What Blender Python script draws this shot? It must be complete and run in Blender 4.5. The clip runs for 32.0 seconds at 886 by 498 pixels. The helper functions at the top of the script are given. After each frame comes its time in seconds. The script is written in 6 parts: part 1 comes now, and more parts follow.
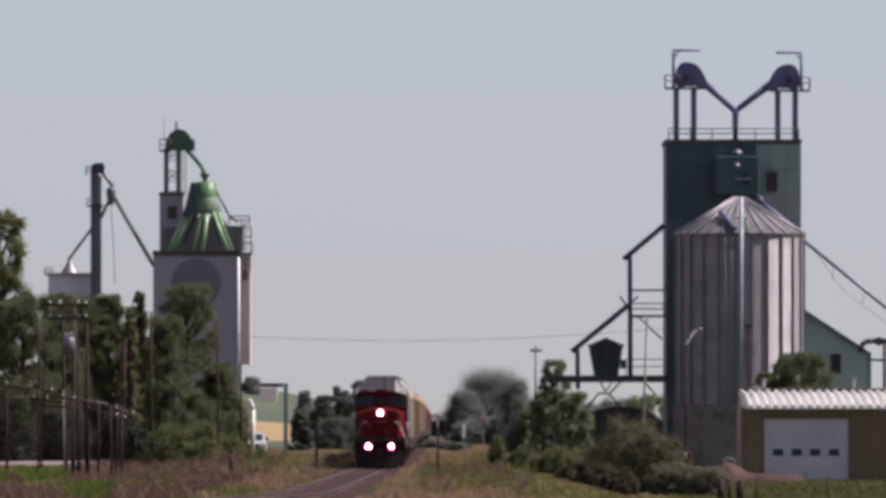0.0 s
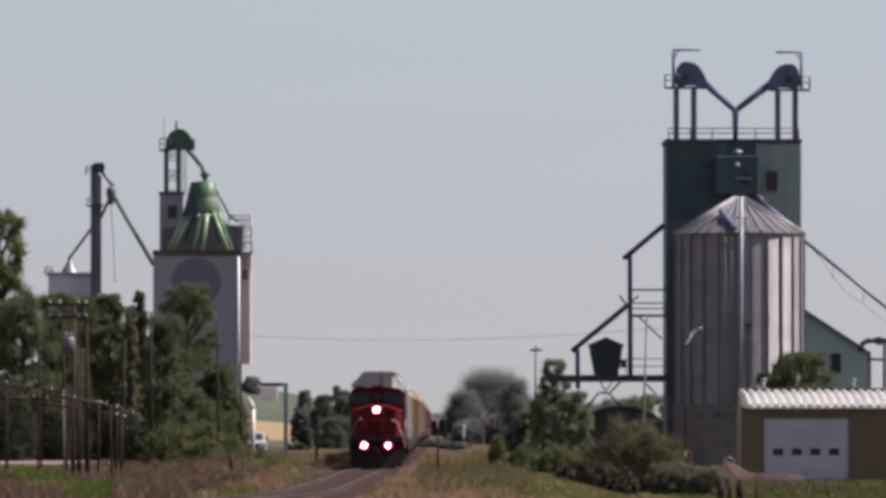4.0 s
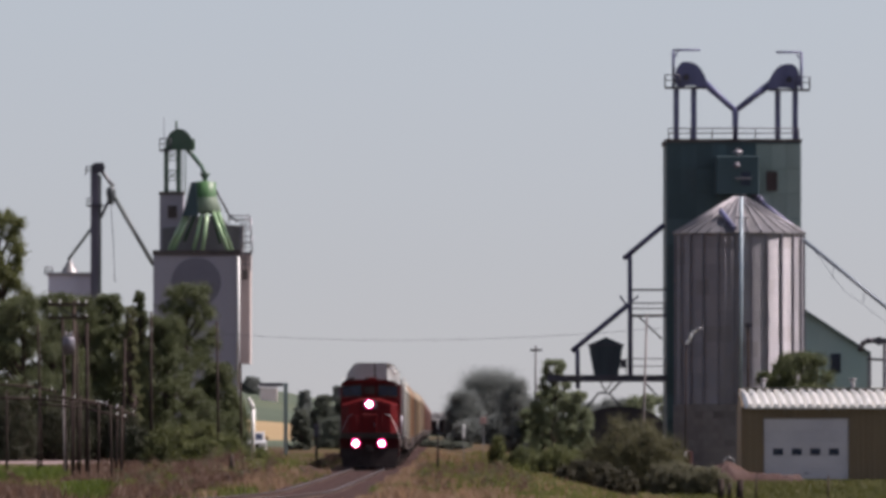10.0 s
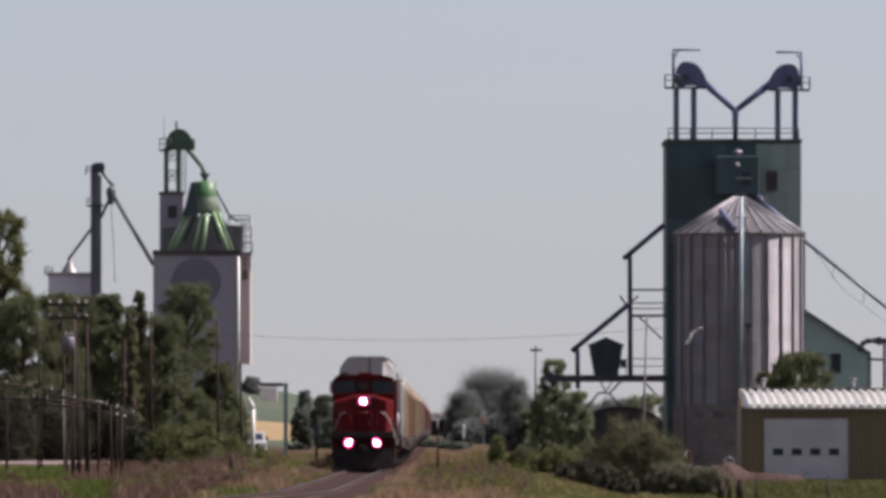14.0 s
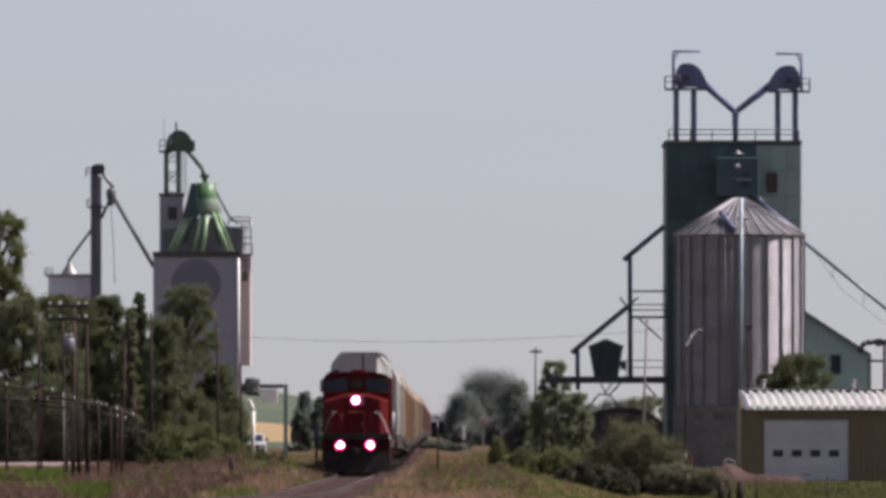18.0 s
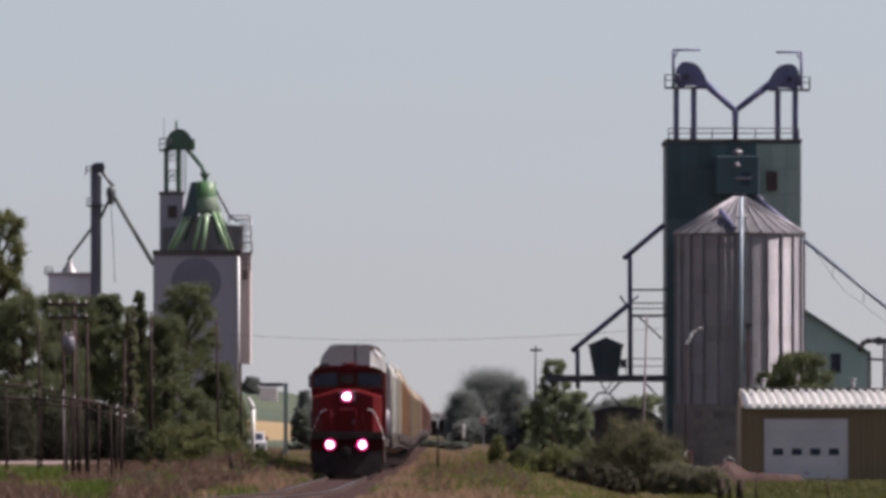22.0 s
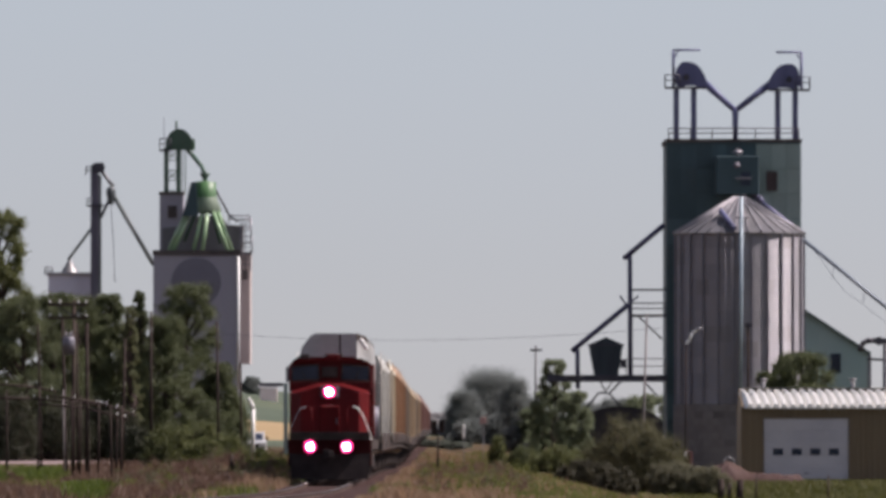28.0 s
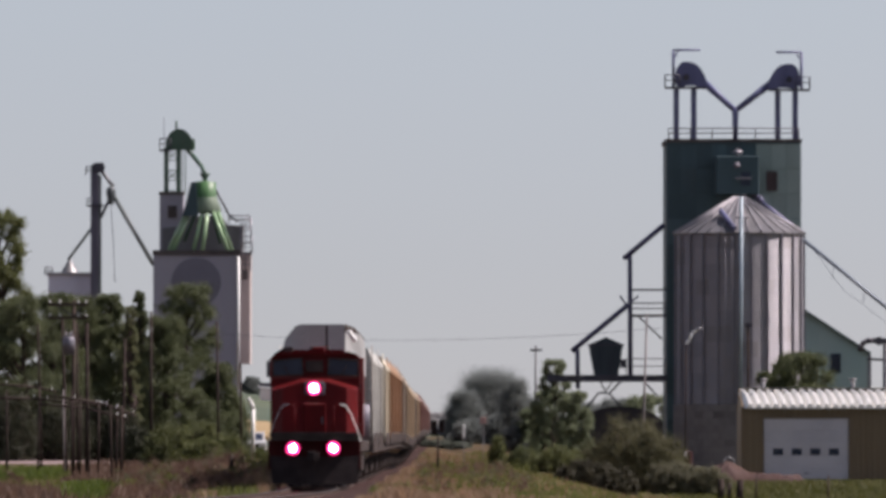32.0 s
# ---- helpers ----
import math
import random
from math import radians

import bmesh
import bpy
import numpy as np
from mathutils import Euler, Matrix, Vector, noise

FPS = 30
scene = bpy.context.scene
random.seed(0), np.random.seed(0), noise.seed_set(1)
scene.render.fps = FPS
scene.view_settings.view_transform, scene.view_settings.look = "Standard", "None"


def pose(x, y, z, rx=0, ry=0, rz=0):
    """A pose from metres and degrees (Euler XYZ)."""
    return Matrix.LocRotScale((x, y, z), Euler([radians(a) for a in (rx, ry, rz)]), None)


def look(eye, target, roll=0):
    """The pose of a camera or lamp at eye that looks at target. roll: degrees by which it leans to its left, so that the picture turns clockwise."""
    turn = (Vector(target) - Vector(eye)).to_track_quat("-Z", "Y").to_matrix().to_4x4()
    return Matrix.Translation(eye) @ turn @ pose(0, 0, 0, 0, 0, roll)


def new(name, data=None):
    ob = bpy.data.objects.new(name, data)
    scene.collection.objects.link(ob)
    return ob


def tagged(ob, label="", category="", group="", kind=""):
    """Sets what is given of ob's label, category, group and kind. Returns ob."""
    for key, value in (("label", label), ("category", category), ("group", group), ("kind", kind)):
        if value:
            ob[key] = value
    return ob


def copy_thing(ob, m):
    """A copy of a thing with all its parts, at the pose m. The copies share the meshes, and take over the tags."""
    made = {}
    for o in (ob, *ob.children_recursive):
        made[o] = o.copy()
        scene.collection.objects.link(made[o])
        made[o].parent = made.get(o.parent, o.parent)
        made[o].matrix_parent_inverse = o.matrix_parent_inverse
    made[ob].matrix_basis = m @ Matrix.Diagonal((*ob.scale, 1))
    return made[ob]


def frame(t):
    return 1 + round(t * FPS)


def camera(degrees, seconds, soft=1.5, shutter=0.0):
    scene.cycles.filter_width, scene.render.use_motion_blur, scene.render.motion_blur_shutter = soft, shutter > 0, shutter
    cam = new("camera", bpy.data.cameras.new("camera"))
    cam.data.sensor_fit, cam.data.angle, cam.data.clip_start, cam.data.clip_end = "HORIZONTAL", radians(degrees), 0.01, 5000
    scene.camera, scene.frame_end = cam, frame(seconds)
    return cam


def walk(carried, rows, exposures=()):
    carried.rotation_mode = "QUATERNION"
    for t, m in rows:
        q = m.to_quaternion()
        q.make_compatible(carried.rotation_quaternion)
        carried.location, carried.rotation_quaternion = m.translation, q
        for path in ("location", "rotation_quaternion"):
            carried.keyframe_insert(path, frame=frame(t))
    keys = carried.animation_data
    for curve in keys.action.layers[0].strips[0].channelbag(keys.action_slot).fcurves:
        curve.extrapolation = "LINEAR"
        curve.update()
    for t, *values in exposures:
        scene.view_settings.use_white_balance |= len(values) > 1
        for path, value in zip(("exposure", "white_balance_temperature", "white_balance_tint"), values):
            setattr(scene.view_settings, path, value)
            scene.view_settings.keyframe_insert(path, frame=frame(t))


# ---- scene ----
# a still camera with a long lens beside a prairie railway, looking up the line
cam = camera(4.989, 32.0, soft=3.8)
EYE = (0.0, 0.0, 1.7)
AIM = 1.7 + 1000 * 321 / 18000


def aim(lift):
    return look(EYE, (0.0, 1000.0, AIM + lift / 18))


walk(cam, [(0.0, aim(0.8)), (2.0, aim(0.0)), (14.5, aim(0.0)), (16.5, aim(2.0)), (17.6, aim(2.6)), (19.0, aim(1.8)),
           (20.0, aim(0.0)), (32.0, aim(0.0))], exposures=[(0.0, 0.53, 6500, 21), (32.0, 0.53, 6500, 21)])

# ---- light: a high summer sun from behind and to the side, pale sky ----
SUN_AZ, SUN_EL = 84.0, 50.0
world = bpy.data.worlds.new("world")
scene.world = world
world.use_nodes = True
wn = world.node_tree
sky = wn.nodes.new("ShaderNodeTexSky")
sky.sky_type = "NISHITA"
sky.sun_disc = False
sky.sun_elevation = radians(SUN_EL)
sky.sun_rotation = radians(SUN_AZ)
sky.air_density, sky.dust_density, sky.ozone_density = 1.0, 1.2, 1.0
wc = wn.nodes.new("ShaderNodeTexCoord")
wv = wn.nodes.new("ShaderNodeVectorMath")
wv.inputs[1].default_value = (0.0, 0.0, 0.06)  # high haze: the pale band of the sky sits on the horizon
wn.links.new(wc.outputs["Generated"], wv.inputs[0])
wn.links.new(wv.outputs["Vector"], sky.inputs["Vector"])
pale = wn.nodes.new("ShaderNodeHueSaturation")
pale.inputs["Saturation"].default_value = 0.58
wn.links.new(sky.outputs["Color"], pale.inputs["Color"])
# dust near the ground warms the lowest sky
ws = wn.nodes.new("ShaderNodeSeparateXYZ")
wn.links.new(wc.outputs["Generated"], ws.inputs[0])
wr = wn.nodes.new("ShaderNodeMapRange")
wr.inputs["From Min"].default_value, wr.inputs["From Max"].default_value = 0.0, 0.045
wn.links.new(ws.outputs["Z"], wr.inputs["Value"])
wt = wn.nodes.new("ShaderNodeMix")
wt.data_type = "RGBA"
wt.inputs[6].default_value, wt.inputs[7].default_value = (1.02, 0.985, 1.005, 1), (1.012, 1.034, 1.028, 1)
wn.links.new(wr.outputs["Result"], wt.inputs[0])
wm = wn.nodes.new("ShaderNodeMix")
wm.data_type, wm.blend_type = "RGBA", "MULTIPLY"
wm.inputs[0].default_value = 1.0
wn.links.new(pale.outputs["Color"], wm.inputs[6])
wn.links.new(wt.outputs[2], wm.inputs[7])
wn.links.new(wm.outputs[2], wn.nodes["Background"].inputs["Color"])
wn.nodes["Background"].inputs["Strength"].default_value = 0.075
sun = new("sun", bpy.data.lights.new("sun", "SUN"))
sun.data.energy, sun.data.angle, sun.data.color = 5.0, radians(0.6), (1.0, 0.95, 0.87)
sa, se = radians(SUN_AZ), radians(SUN_EL)
sun.matrix_world = look((300 * math.sin(sa) * math.cos(se), 300 * math.cos(sa) * math.cos(se), 300 * math.sin(se)), (0, 0, 0))


# ---- materials ----
def surface(name, a, b, rough=0.7, metal=0.0, scale=1.5, fine=14.0, bump=0.15, stain=None, stain_amount=0.3, streak=1.0, spread=0.12, spec=0.35):
    """Two tones mixed by coarse noise, fine grain, streaked stains and a little bump; each piece varies a bit."""
    m = bpy.data.materials.new(name)
    m.use_nodes = True
    nt = m.node_tree
    bs = nt.nodes["Principled BSDF"]
    tc = nt.nodes.new("ShaderNodeTexCoord")
    mp = nt.nodes.new("ShaderNodeMapping")
    mp.inputs["Scale"].default_value = (1, 1, 1 / streak)
    oi = nt.nodes.new("ShaderNodeObjectInfo")
    far = nt.nodes.new("ShaderNodeVectorMath")
    far.operation = "MULTIPLY_ADD"
    far.inputs[1].default_value = (57, 91, 33)
    nt.links.new(oi.outputs["Random"], far.inputs[0])
    nt.links.new(tc.outputs["Object"], far.inputs[2])
    nt.links.new(far.outputs["Vector"], mp.inputs["Vector"])

    def tex(s, detail, src):
        n = nt.nodes.new("ShaderNodeTexNoise")
        n.inputs["Scale"].default_value, n.inputs["Detail"].default_value = s, detail
        nt.links.new(src, n.inputs["Vector"])
        return n.outputs["Fac"]

    def ramp(src, lo, hi):
        r = nt.nodes.new("ShaderNodeMapRange")
        r.inputs["From Min"].default_value, r.inputs["From Max"].default_value = lo, hi
        nt.links.new(src, r.inputs["Value"])
        return r.outputs["Result"]

    def mix(fac, c1, c2):
        x = nt.nodes.new("ShaderNodeMix")
        x.data_type = "RGBA"
        for sock, v in ((x.inputs[0], fac), (x.inputs[6], c1), (x.inputs[7], c2)):
            if hasattr(v, "is_linked"):
                nt.links.new(v, sock)
            elif isinstance(v, tuple):
                sock.default_value = (*v, 1)
            else:
                sock.default_value = v
        return x.outputs[2]

    coarse, grain = tex(scale, 4, mp.outputs["Vector"]), tex(fine, 3, tc.outputs["Object"])
    col = mix(ramp(coarse, 0.35, 0.65), a, b)
    if stain:
        patch = ramp(tex(scale * 0.45, 6, mp.outputs["Vector"]), 0.5, 0.72)
        mul = nt.nodes.new("ShaderNodeMath")
        mul.operation = "MULTIPLY"
        mul.inputs[1].default_value = stain_amount
        nt.links.new(patch, mul.inputs[0])
        col = mix(mul.outputs[0], col, stain)
    hs = nt.nodes.new("ShaderNodeHueSaturation")
    add = nt.nodes.new("ShaderNodeMath")
    add.operation = "MULTIPLY_ADD"
    add.inputs[1].default_value, add.inputs[2].default_value = spread, 1 - spread / 2
    nt.links.new(oi.outputs["Random"], add.inputs[0])
    grainy = nt.nodes.new("ShaderNodeMath")
    grainy.operation = "MULTIPLY"
    nt.links.new(add.outputs[0], grainy.inputs[0])
    gm = nt.nodes.new("ShaderNodeMapRange")
    gm.inputs["To Min"].default_value, gm.inputs["To Max"].default_value = 0.85, 1.15
    nt.links.new(grain, gm.inputs["Value"])
    nt.links.new(gm.outputs["Result"], grainy.inputs[1])
    nt.links.new(grainy.outputs[0], hs.inputs["Value"])
    nt.links.new(col, hs.inputs["Color"])
    nt.links.new(hs.outputs["Color"], bs.inputs["Base Color"])
    bs.inputs["Metallic"].default_value = metal
    bs.inputs["Specular IOR Level"].default_value = spec
    rr = nt.nodes.new("ShaderNodeMapRange")
    rr.inputs["To Min"].default_value, rr.inputs["To Max"].default_value = max(rough - 0.1, 0.02), min(rough + 0.1, 1)
    nt.links.new(coarse, rr.inputs["Value"])
    nt.links.new(rr.outputs["Result"], bs.inputs["Roughness"])
    if bump:
        bp = nt.nodes.new("ShaderNodeBump")
        bp.inputs["Strength"].default_value, bp.inputs["Distance"].default_value = bump, 0.05
        nt.links.new(grain, bp.inputs["Height"])
        nt.links.new(bp.outputs["Normal"], bs.inputs["Normal"])
    return m


def foliage(name, a, b, through_light=0.52):
    """Leaves: tone varies leaf by leaf, with a little light coming through."""
    m = bpy.data.materials.new(name)
    m.use_nodes = True
    nt = m.node_tree
    bs = nt.nodes["Principled BSDF"]
    ge = nt.nodes.new("ShaderNodeNewGeometry")
    tc = nt.nodes.new("ShaderNodeTexCoord")
    no = nt.nodes.new("ShaderNodeTexNoise")
    no.inputs["Scale"].default_value = 0.7
    nt.links.new(tc.outputs["Object"], no.inputs["Vector"])
    av = nt.nodes.new("ShaderNodeMath")
    av.operation = "MULTIPLY_ADD"
    av.inputs[1].default_value = 0.5
    nt.links.new(ge.outputs["Random Per Island"], av.inputs[0])
    sh = nt.nodes.new("ShaderNodeMapRange")
    sh.inputs["From Min"].default_value, sh.inputs["From Max"].default_value = 0.3, 0.7
    sh.inputs["To Max"].default_value = 0.5
    nt.links.new(no.outputs["Fac"], sh.inputs["Value"])
    nt.links.new(sh.outputs["Result"], av.inputs[2])
    x = nt.nodes.new("ShaderNodeMix")
    x.data_type = "RGBA"
    x.inputs[6].default_value, x.inputs[7].default_value = (*a, 1), (*b, 1)
    nt.links.new(av.outputs[0], x.inputs[0])
    nt.links.new(x.outputs[2], bs.inputs["Base Color"])
    bs.inputs["Roughness"].default_value = 0.65
    tr = nt.nodes.new("ShaderNodeBsdfTranslucent")
    nt.links.new(x.outputs[2], tr.inputs["Color"])
    ms = nt.nodes.new("ShaderNodeMixShader")
    ms.inputs[0].default_value = through_light
    nt.links.new(bs.outputs[0], ms.inputs[1])
    nt.links.new(tr.outputs[0], ms.inputs[2])
    nt.links.new(ms.outputs[0], nt.nodes["Material Output"].inputs["Surface"])
    return m


def glow(name, color, strength):
    m = bpy.data.materials.new(name)
    m.use_nodes = True
    bs = m.node_tree.nodes["Principled BSDF"]
    bs.inputs["Base Color"].default_value = (*color, 1)
    bs.inputs["Emission Color"].default_value = (*color, 1)
    bs.inputs["Emission Strength"].default_value = strength
    return m


GREEN_TOWER = surface("weathered dark green siding", (0.0286, 0.0540, 0.0639), (0.0442, 0.0767, 0.0870), 0.6, 0.0, 0.5, 9, 0.1, (0.06, 0.08, 0.085), 0.5, 3, 0.25)
GREY_GREEN = surface("pale grey-green siding", (0.185, 0.235, 0.220), (0.225, 0.280, 0.258), 0.6, 0.0, 0.5, 9, 0.1, (0.2, 0.22, 0.2), 0.4, 3, 0.15)
GREEN_SHED = surface("green metal siding", (0.3276, 0.4390, 0.4224), (0.3900, 0.4956, 0.4762), 0.5, 0.0, 0.6, 9, 0.1, (0.2, 0.22, 0.2), 0.3, 3, 0.1)
GREEN_BRIGHT = surface("fresh green paint", (0.0510, 0.1275, 0.0467), (0.0765, 0.1785, 0.0680), 0.45, 0.0, 0.9, 9, 0.05, (0.2550, 0.2890, 0.2380), 0.4, 2)
GREEN_HOOD = surface("weathered hood paint", (0.10, 0.15, 0.10), (0.15, 0.20, 0.14), 0.5, 0.1, 1.2, 9, 0.05, (0.24, 0.26, 0.22), 0.5, 2)
GREEN_LIT = surface("green paint in a brightly lit tone", (0.2040, 0.3360, 0.1800), (0.3000, 0.4256, 0.2520), 0.3, 0.1, 0.9, 9, 0.05, (0.3200, 0.3520, 0.2880), 0.5, 2)
LEG_GREY = surface("grey-green leg paint", (0.075, 0.085, 0.09), (0.10, 0.115, 0.11), 0.5, 0.1, 0.9, 9, 0.05, (0.16, 0.17, 0.16), 0.3, 3)
LEG_PALE = surface("dull lilac-grey leg paint", (0.085, 0.08, 0.11), (0.12, 0.112, 0.145), 0.6, 0.1, 0.9, 12, 0.05, (0.15, 0.14, 0.15), 0.3, 3)
BIN_PALE = surface("pale lilac-grey bin sheet", (0.50, 0.48, 0.56), (0.58, 0.56, 0.64), 0.7, 0.0, 0.5, 9, 0.1, (0.4, 0.38, 0.4), 0.3, 4)
HOUSE_GREY = surface("grey-brown roof house siding", (0.11, 0.11, 0.118), (0.15, 0.15, 0.155), 0.8, 0.0, 0.6, 10, 0.2, (0.08, 0.07, 0.065), 0.5, 3)
GREEN_LEG = surface("dark green leg paint", (0.035, 0.075, 0.05), (0.05, 0.10, 0.065), 0.45, 0.0, 0.9, 9, 0.05, (0.15, 0.15, 0.14), 0.3, 3)
LOAD_PAINT = surface("dark violet-grey spout paint", (0.060, 0.058, 0.112), (0.080, 0.076, 0.142), 0.55, 0.0, 0.9, 9, 0.05, (0.08, 0.07, 0.08), 0.4, 3, spec=0.25)
HOPPER_DARK = surface("dark blue-green hopper paint", (0.036, 0.047, 0.058), (0.052, 0.066, 0.078), 0.6, 0.0, 0.9, 9, 0.05, (0.05, 0.05, 0.06), 0.4, 3, spec=0.2)
BLUE_LEG = surface("dark slate paint", (0.085, 0.090, 0.178), (0.115, 0.118, 0.225), 0.5, 0.0, 0.9, 9, 0.05, (0.12, 0.11, 0.12), 0.4, 3)
CONVEYOR = surface("grey-blue conveyor paint", (0.12, 0.14, 0.175), (0.165, 0.19, 0.23), 0.45, 0.1, 0.9, 9, 0.05)
BLUE_PALE = surface("pale slate conveyor paint", (0.26, 0.32, 0.37), (0.33, 0.40, 0.45), 0.45, 0.1, 0.9, 9, 0.05)
DARK_STEEL = surface("dark painted steel", (0.044, 0.043, 0.06), (0.066, 0.063, 0.08), 0.55, 0.2, 1.5, 14, 0.1, (0.09, 0.06, 0.045), 0.4, 2)
GALV = surface("weathered galvanized steel", (0.275, 0.264, 0.290), (0.330, 0.314, 0.335), 0.62, 0.85, 0.7, 12, 0.08, (0.20, 0.18, 0.18), 0.5, 6, 0.03, 0.5)
GALV_DULL = surface("dull stiffener steel", (0.15, 0.142, 0.168), (0.19, 0.18, 0.205), 0.5, 0.5, 0.9, 12, 0.05)
GALV_ROOF = surface("weathered galvanized roof sheet", (0.100, 0.098, 0.108), (0.140, 0.136, 0.146), 0.6, 0.1, 0.7, 12, 0.05, (0.20, 0.18, 0.17), 0.3, 2, 0.25, 0.15)
GALV_BRIGHT = surface("bright galvanized roof sheet", (0.15, 0.148, 0.158), (0.20, 0.196, 0.206), 0.4, 0.25, 0.7, 12, 0.05, (0.3200, 0.2880, 0.2640), 0.3, 2, 0.12)
ROOF_TIN = surface("bright ribbed roof tin", (0.68, 0.66, 0.625), (0.77, 0.745, 0.70), 0.3, 0.3, 0.7, 12, 0.04, (0.55, 0.5, 0.45), 0.3, 2, 0.08)
CONCRETE = surface("stained concrete", (0.145, 0.132, 0.132), (0.185, 0.168, 0.167), 0.85, 0.0, 0.8, 10, 0.3, (0.07, 0.062, 0.06), 0.5, 3, 0.1, 0.1)
PALE_WALL = surface("pale grey concrete wall", (0.268, 0.258, 0.300), (0.318, 0.306, 0.348), 0.8, 0.0, 0.3, 7, 0.15, (0.27, 0.26, 0.27), 0.4, 5, 0.08)
PINK_WALL = surface("weathered pinkish siding in a sunlit tone", (0.3910, 0.3315, 0.3145), (0.4590, 0.3910, 0.3655), 0.7, 0.0, 0.4, 7, 0.15, (0.2550, 0.1870, 0.1700), 0.5, 5)
HOUSE_PINK = surface("faded pink house paint", (0.80, 0.62, 0.60), (0.85, 0.68, 0.65), 0.7, 0.0, 0.2, 3, 0.1)
DISC_GREY = surface("dark grey painted disc", (0.138, 0.134, 0.166), (0.155, 0.150, 0.184), 0.7, 0.0, 0.4, 7, 0.1)
ROOF_DARK = surface("dark brown roofing", (0.0550, 0.0450, 0.0450), (0.0900, 0.0750, 0.0700), 0.8, 0.0, 0.8, 10, 0.3, (0.13, 0.12, 0.11), 0.4, 2)
TARP = surface("dark weathered tarpaulin", (0.028, 0.025, 0.029), (0.046, 0.041, 0.044), 0.8, 0.0, 0.8, 10, 0.4, (0.06, 0.05, 0.05), 0.4, 1, spec=0.1)
TAN_SIDING = surface("tan ribbed wall sheet", (0.120, 0.088, 0.053), (0.152, 0.112, 0.068), 0.5, 0.0, 0.6, 12, 0.08, (0.17, 0.12, 0.07), 0.4, 4, 0.12)
WHITE_DOOR = surface("white door paint", (0.3696, 0.3608, 0.3960), (0.4224, 0.4136, 0.4488), 0.45, 0.0, 0.6, 10, 0.05, (0.45, 0.43, 0.42), 0.25, 3, 0.05)
GLASS_DARK = surface("dark window glass", (0.0270, 0.0323, 0.0506), (0.0360, 0.0456, 0.0690), 0.08, 0.0, 1, 4, 0.0, spec=0.12)
BOARD_RED = surface("weathered brown-red boarding", (0.055, 0.036, 0.037), (0.08, 0.052, 0.052), 0.8, 0.0, 2, 14, 0.2, (0.04, 0.03, 0.03), 0.5, 4)
WOOD_POLE = surface("grey weathered pole wood", (0.036, 0.026, 0.024), (0.056, 0.042, 0.037), 0.85, 0.0, 2, 20, 0.4, (0.0400, 0.0300, 0.0270), 0.5, 8, 0.3, 0.06)
LIGHT_POLE = surface("pale weathered wood", (0.17, 0.145, 0.15), (0.22, 0.195, 0.195), 0.8, 0.0, 2, 20, 0.3, (0.2, 0.17, 0.15), 0.5, 8)
RED = surface("red locomotive paint", (0.066, 0.0032, 0.0040), (0.096, 0.0054, 0.0062), 0.5, 0.0, 0.9, 12, 0.04, (0.08, 0.018, 0.016), 0.5, 3, 0.0, 0.1)
RED_LIT = surface("paler red painted as lit", (0.11, 0.022, 0.022), (0.15, 0.036, 0.034), 0.6, 0.0, 1.2, 12, 0.05, (0.12, 0.05, 0.04), 0.5, 2, 0.1, 0.1)
PILOT_RED = surface("grimy dark red pilot", (0.030, 0.006, 0.006), (0.045, 0.010, 0.010), 0.8, 0.0, 1.5, 12, 0.1, (0.02, 0.014, 0.012), 0.6, 2, 0.0, 0.05)
SOOT = surface("sooty black plow", (0.020, 0.016, 0.017), (0.032, 0.026, 0.026), 0.95, 0.0, 2, 14, 0.2, (0.02, 0.014, 0.012), 0.4, 1, spec=0.02)
LOCO_ROOF = surface("dusty grey cab roof", (0.3135, 0.3135, 0.3135), (0.3895, 0.3847, 0.3800), 0.5, 0.1, 1.2, 12, 0.06, (0.2090, 0.1900, 0.1805), 0.5, 1, 0.05)
BLACK = surface("black grimy underframe", (0.044, 0.036, 0.035), (0.070, 0.057, 0.053), 0.9, 0.0, 2, 14, 0.2, (0.03, 0.022, 0.018), 0.5, 1, spec=0.03)
STEEL = surface("polished rail steel", (0.075, 0.060, 0.056), (0.11, 0.09, 0.083), 0.42, 0.6, 4, 20, 0.05)
RUST = surface("rusty rail side", (0.055, 0.033, 0.026), (0.085, 0.052, 0.04), 0.8, 0.2, 3, 20, 0.3)
TIE_WOOD = surface("creosoted tie wood", (0.036, 0.024, 0.021), (0.062, 0.043, 0.037), 0.9, 0.0, 3, 20, 0.4, (0.085, 0.062, 0.052), 0.4, 1, 0.35, spec=0.03)
BALLAST = surface("dusty brown ballast", (0.039, 0.0235, 0.022), (0.067, 0.041, 0.038), 0.95, 0.0, 3, 22, 1.0, (0.0360, 0.0272, 0.0224), 0.5, 1, 0.0, spec=0.03)
CAR_WHITE = surface("chalky pale hopper paint", (0.42, 0.41, 0.385), (0.53, 0.52, 0.49), 0.55, 0.0, 0.7, 10, 0.1, (0.15, 0.11, 0.085), 0.95, 4, 0.1)
CAR_CREAM = surface("cream hopper paint", (0.4920, 0.4330, 0.3346), (0.5904, 0.5314, 0.4231), 0.55, 0.0, 0.7, 10, 0.1, (0.2296, 0.1312, 0.0738), 0.95, 5, 0.1)
CAR_ORANGE = surface("rust orange hopper paint", (0.2703, 0.1568, 0.0920), (0.3366, 0.1995, 0.1196), 0.6, 0.0, 0.7, 10, 0.1, (0.1804, 0.0902, 0.0492), 0.95, 5, 0.15)
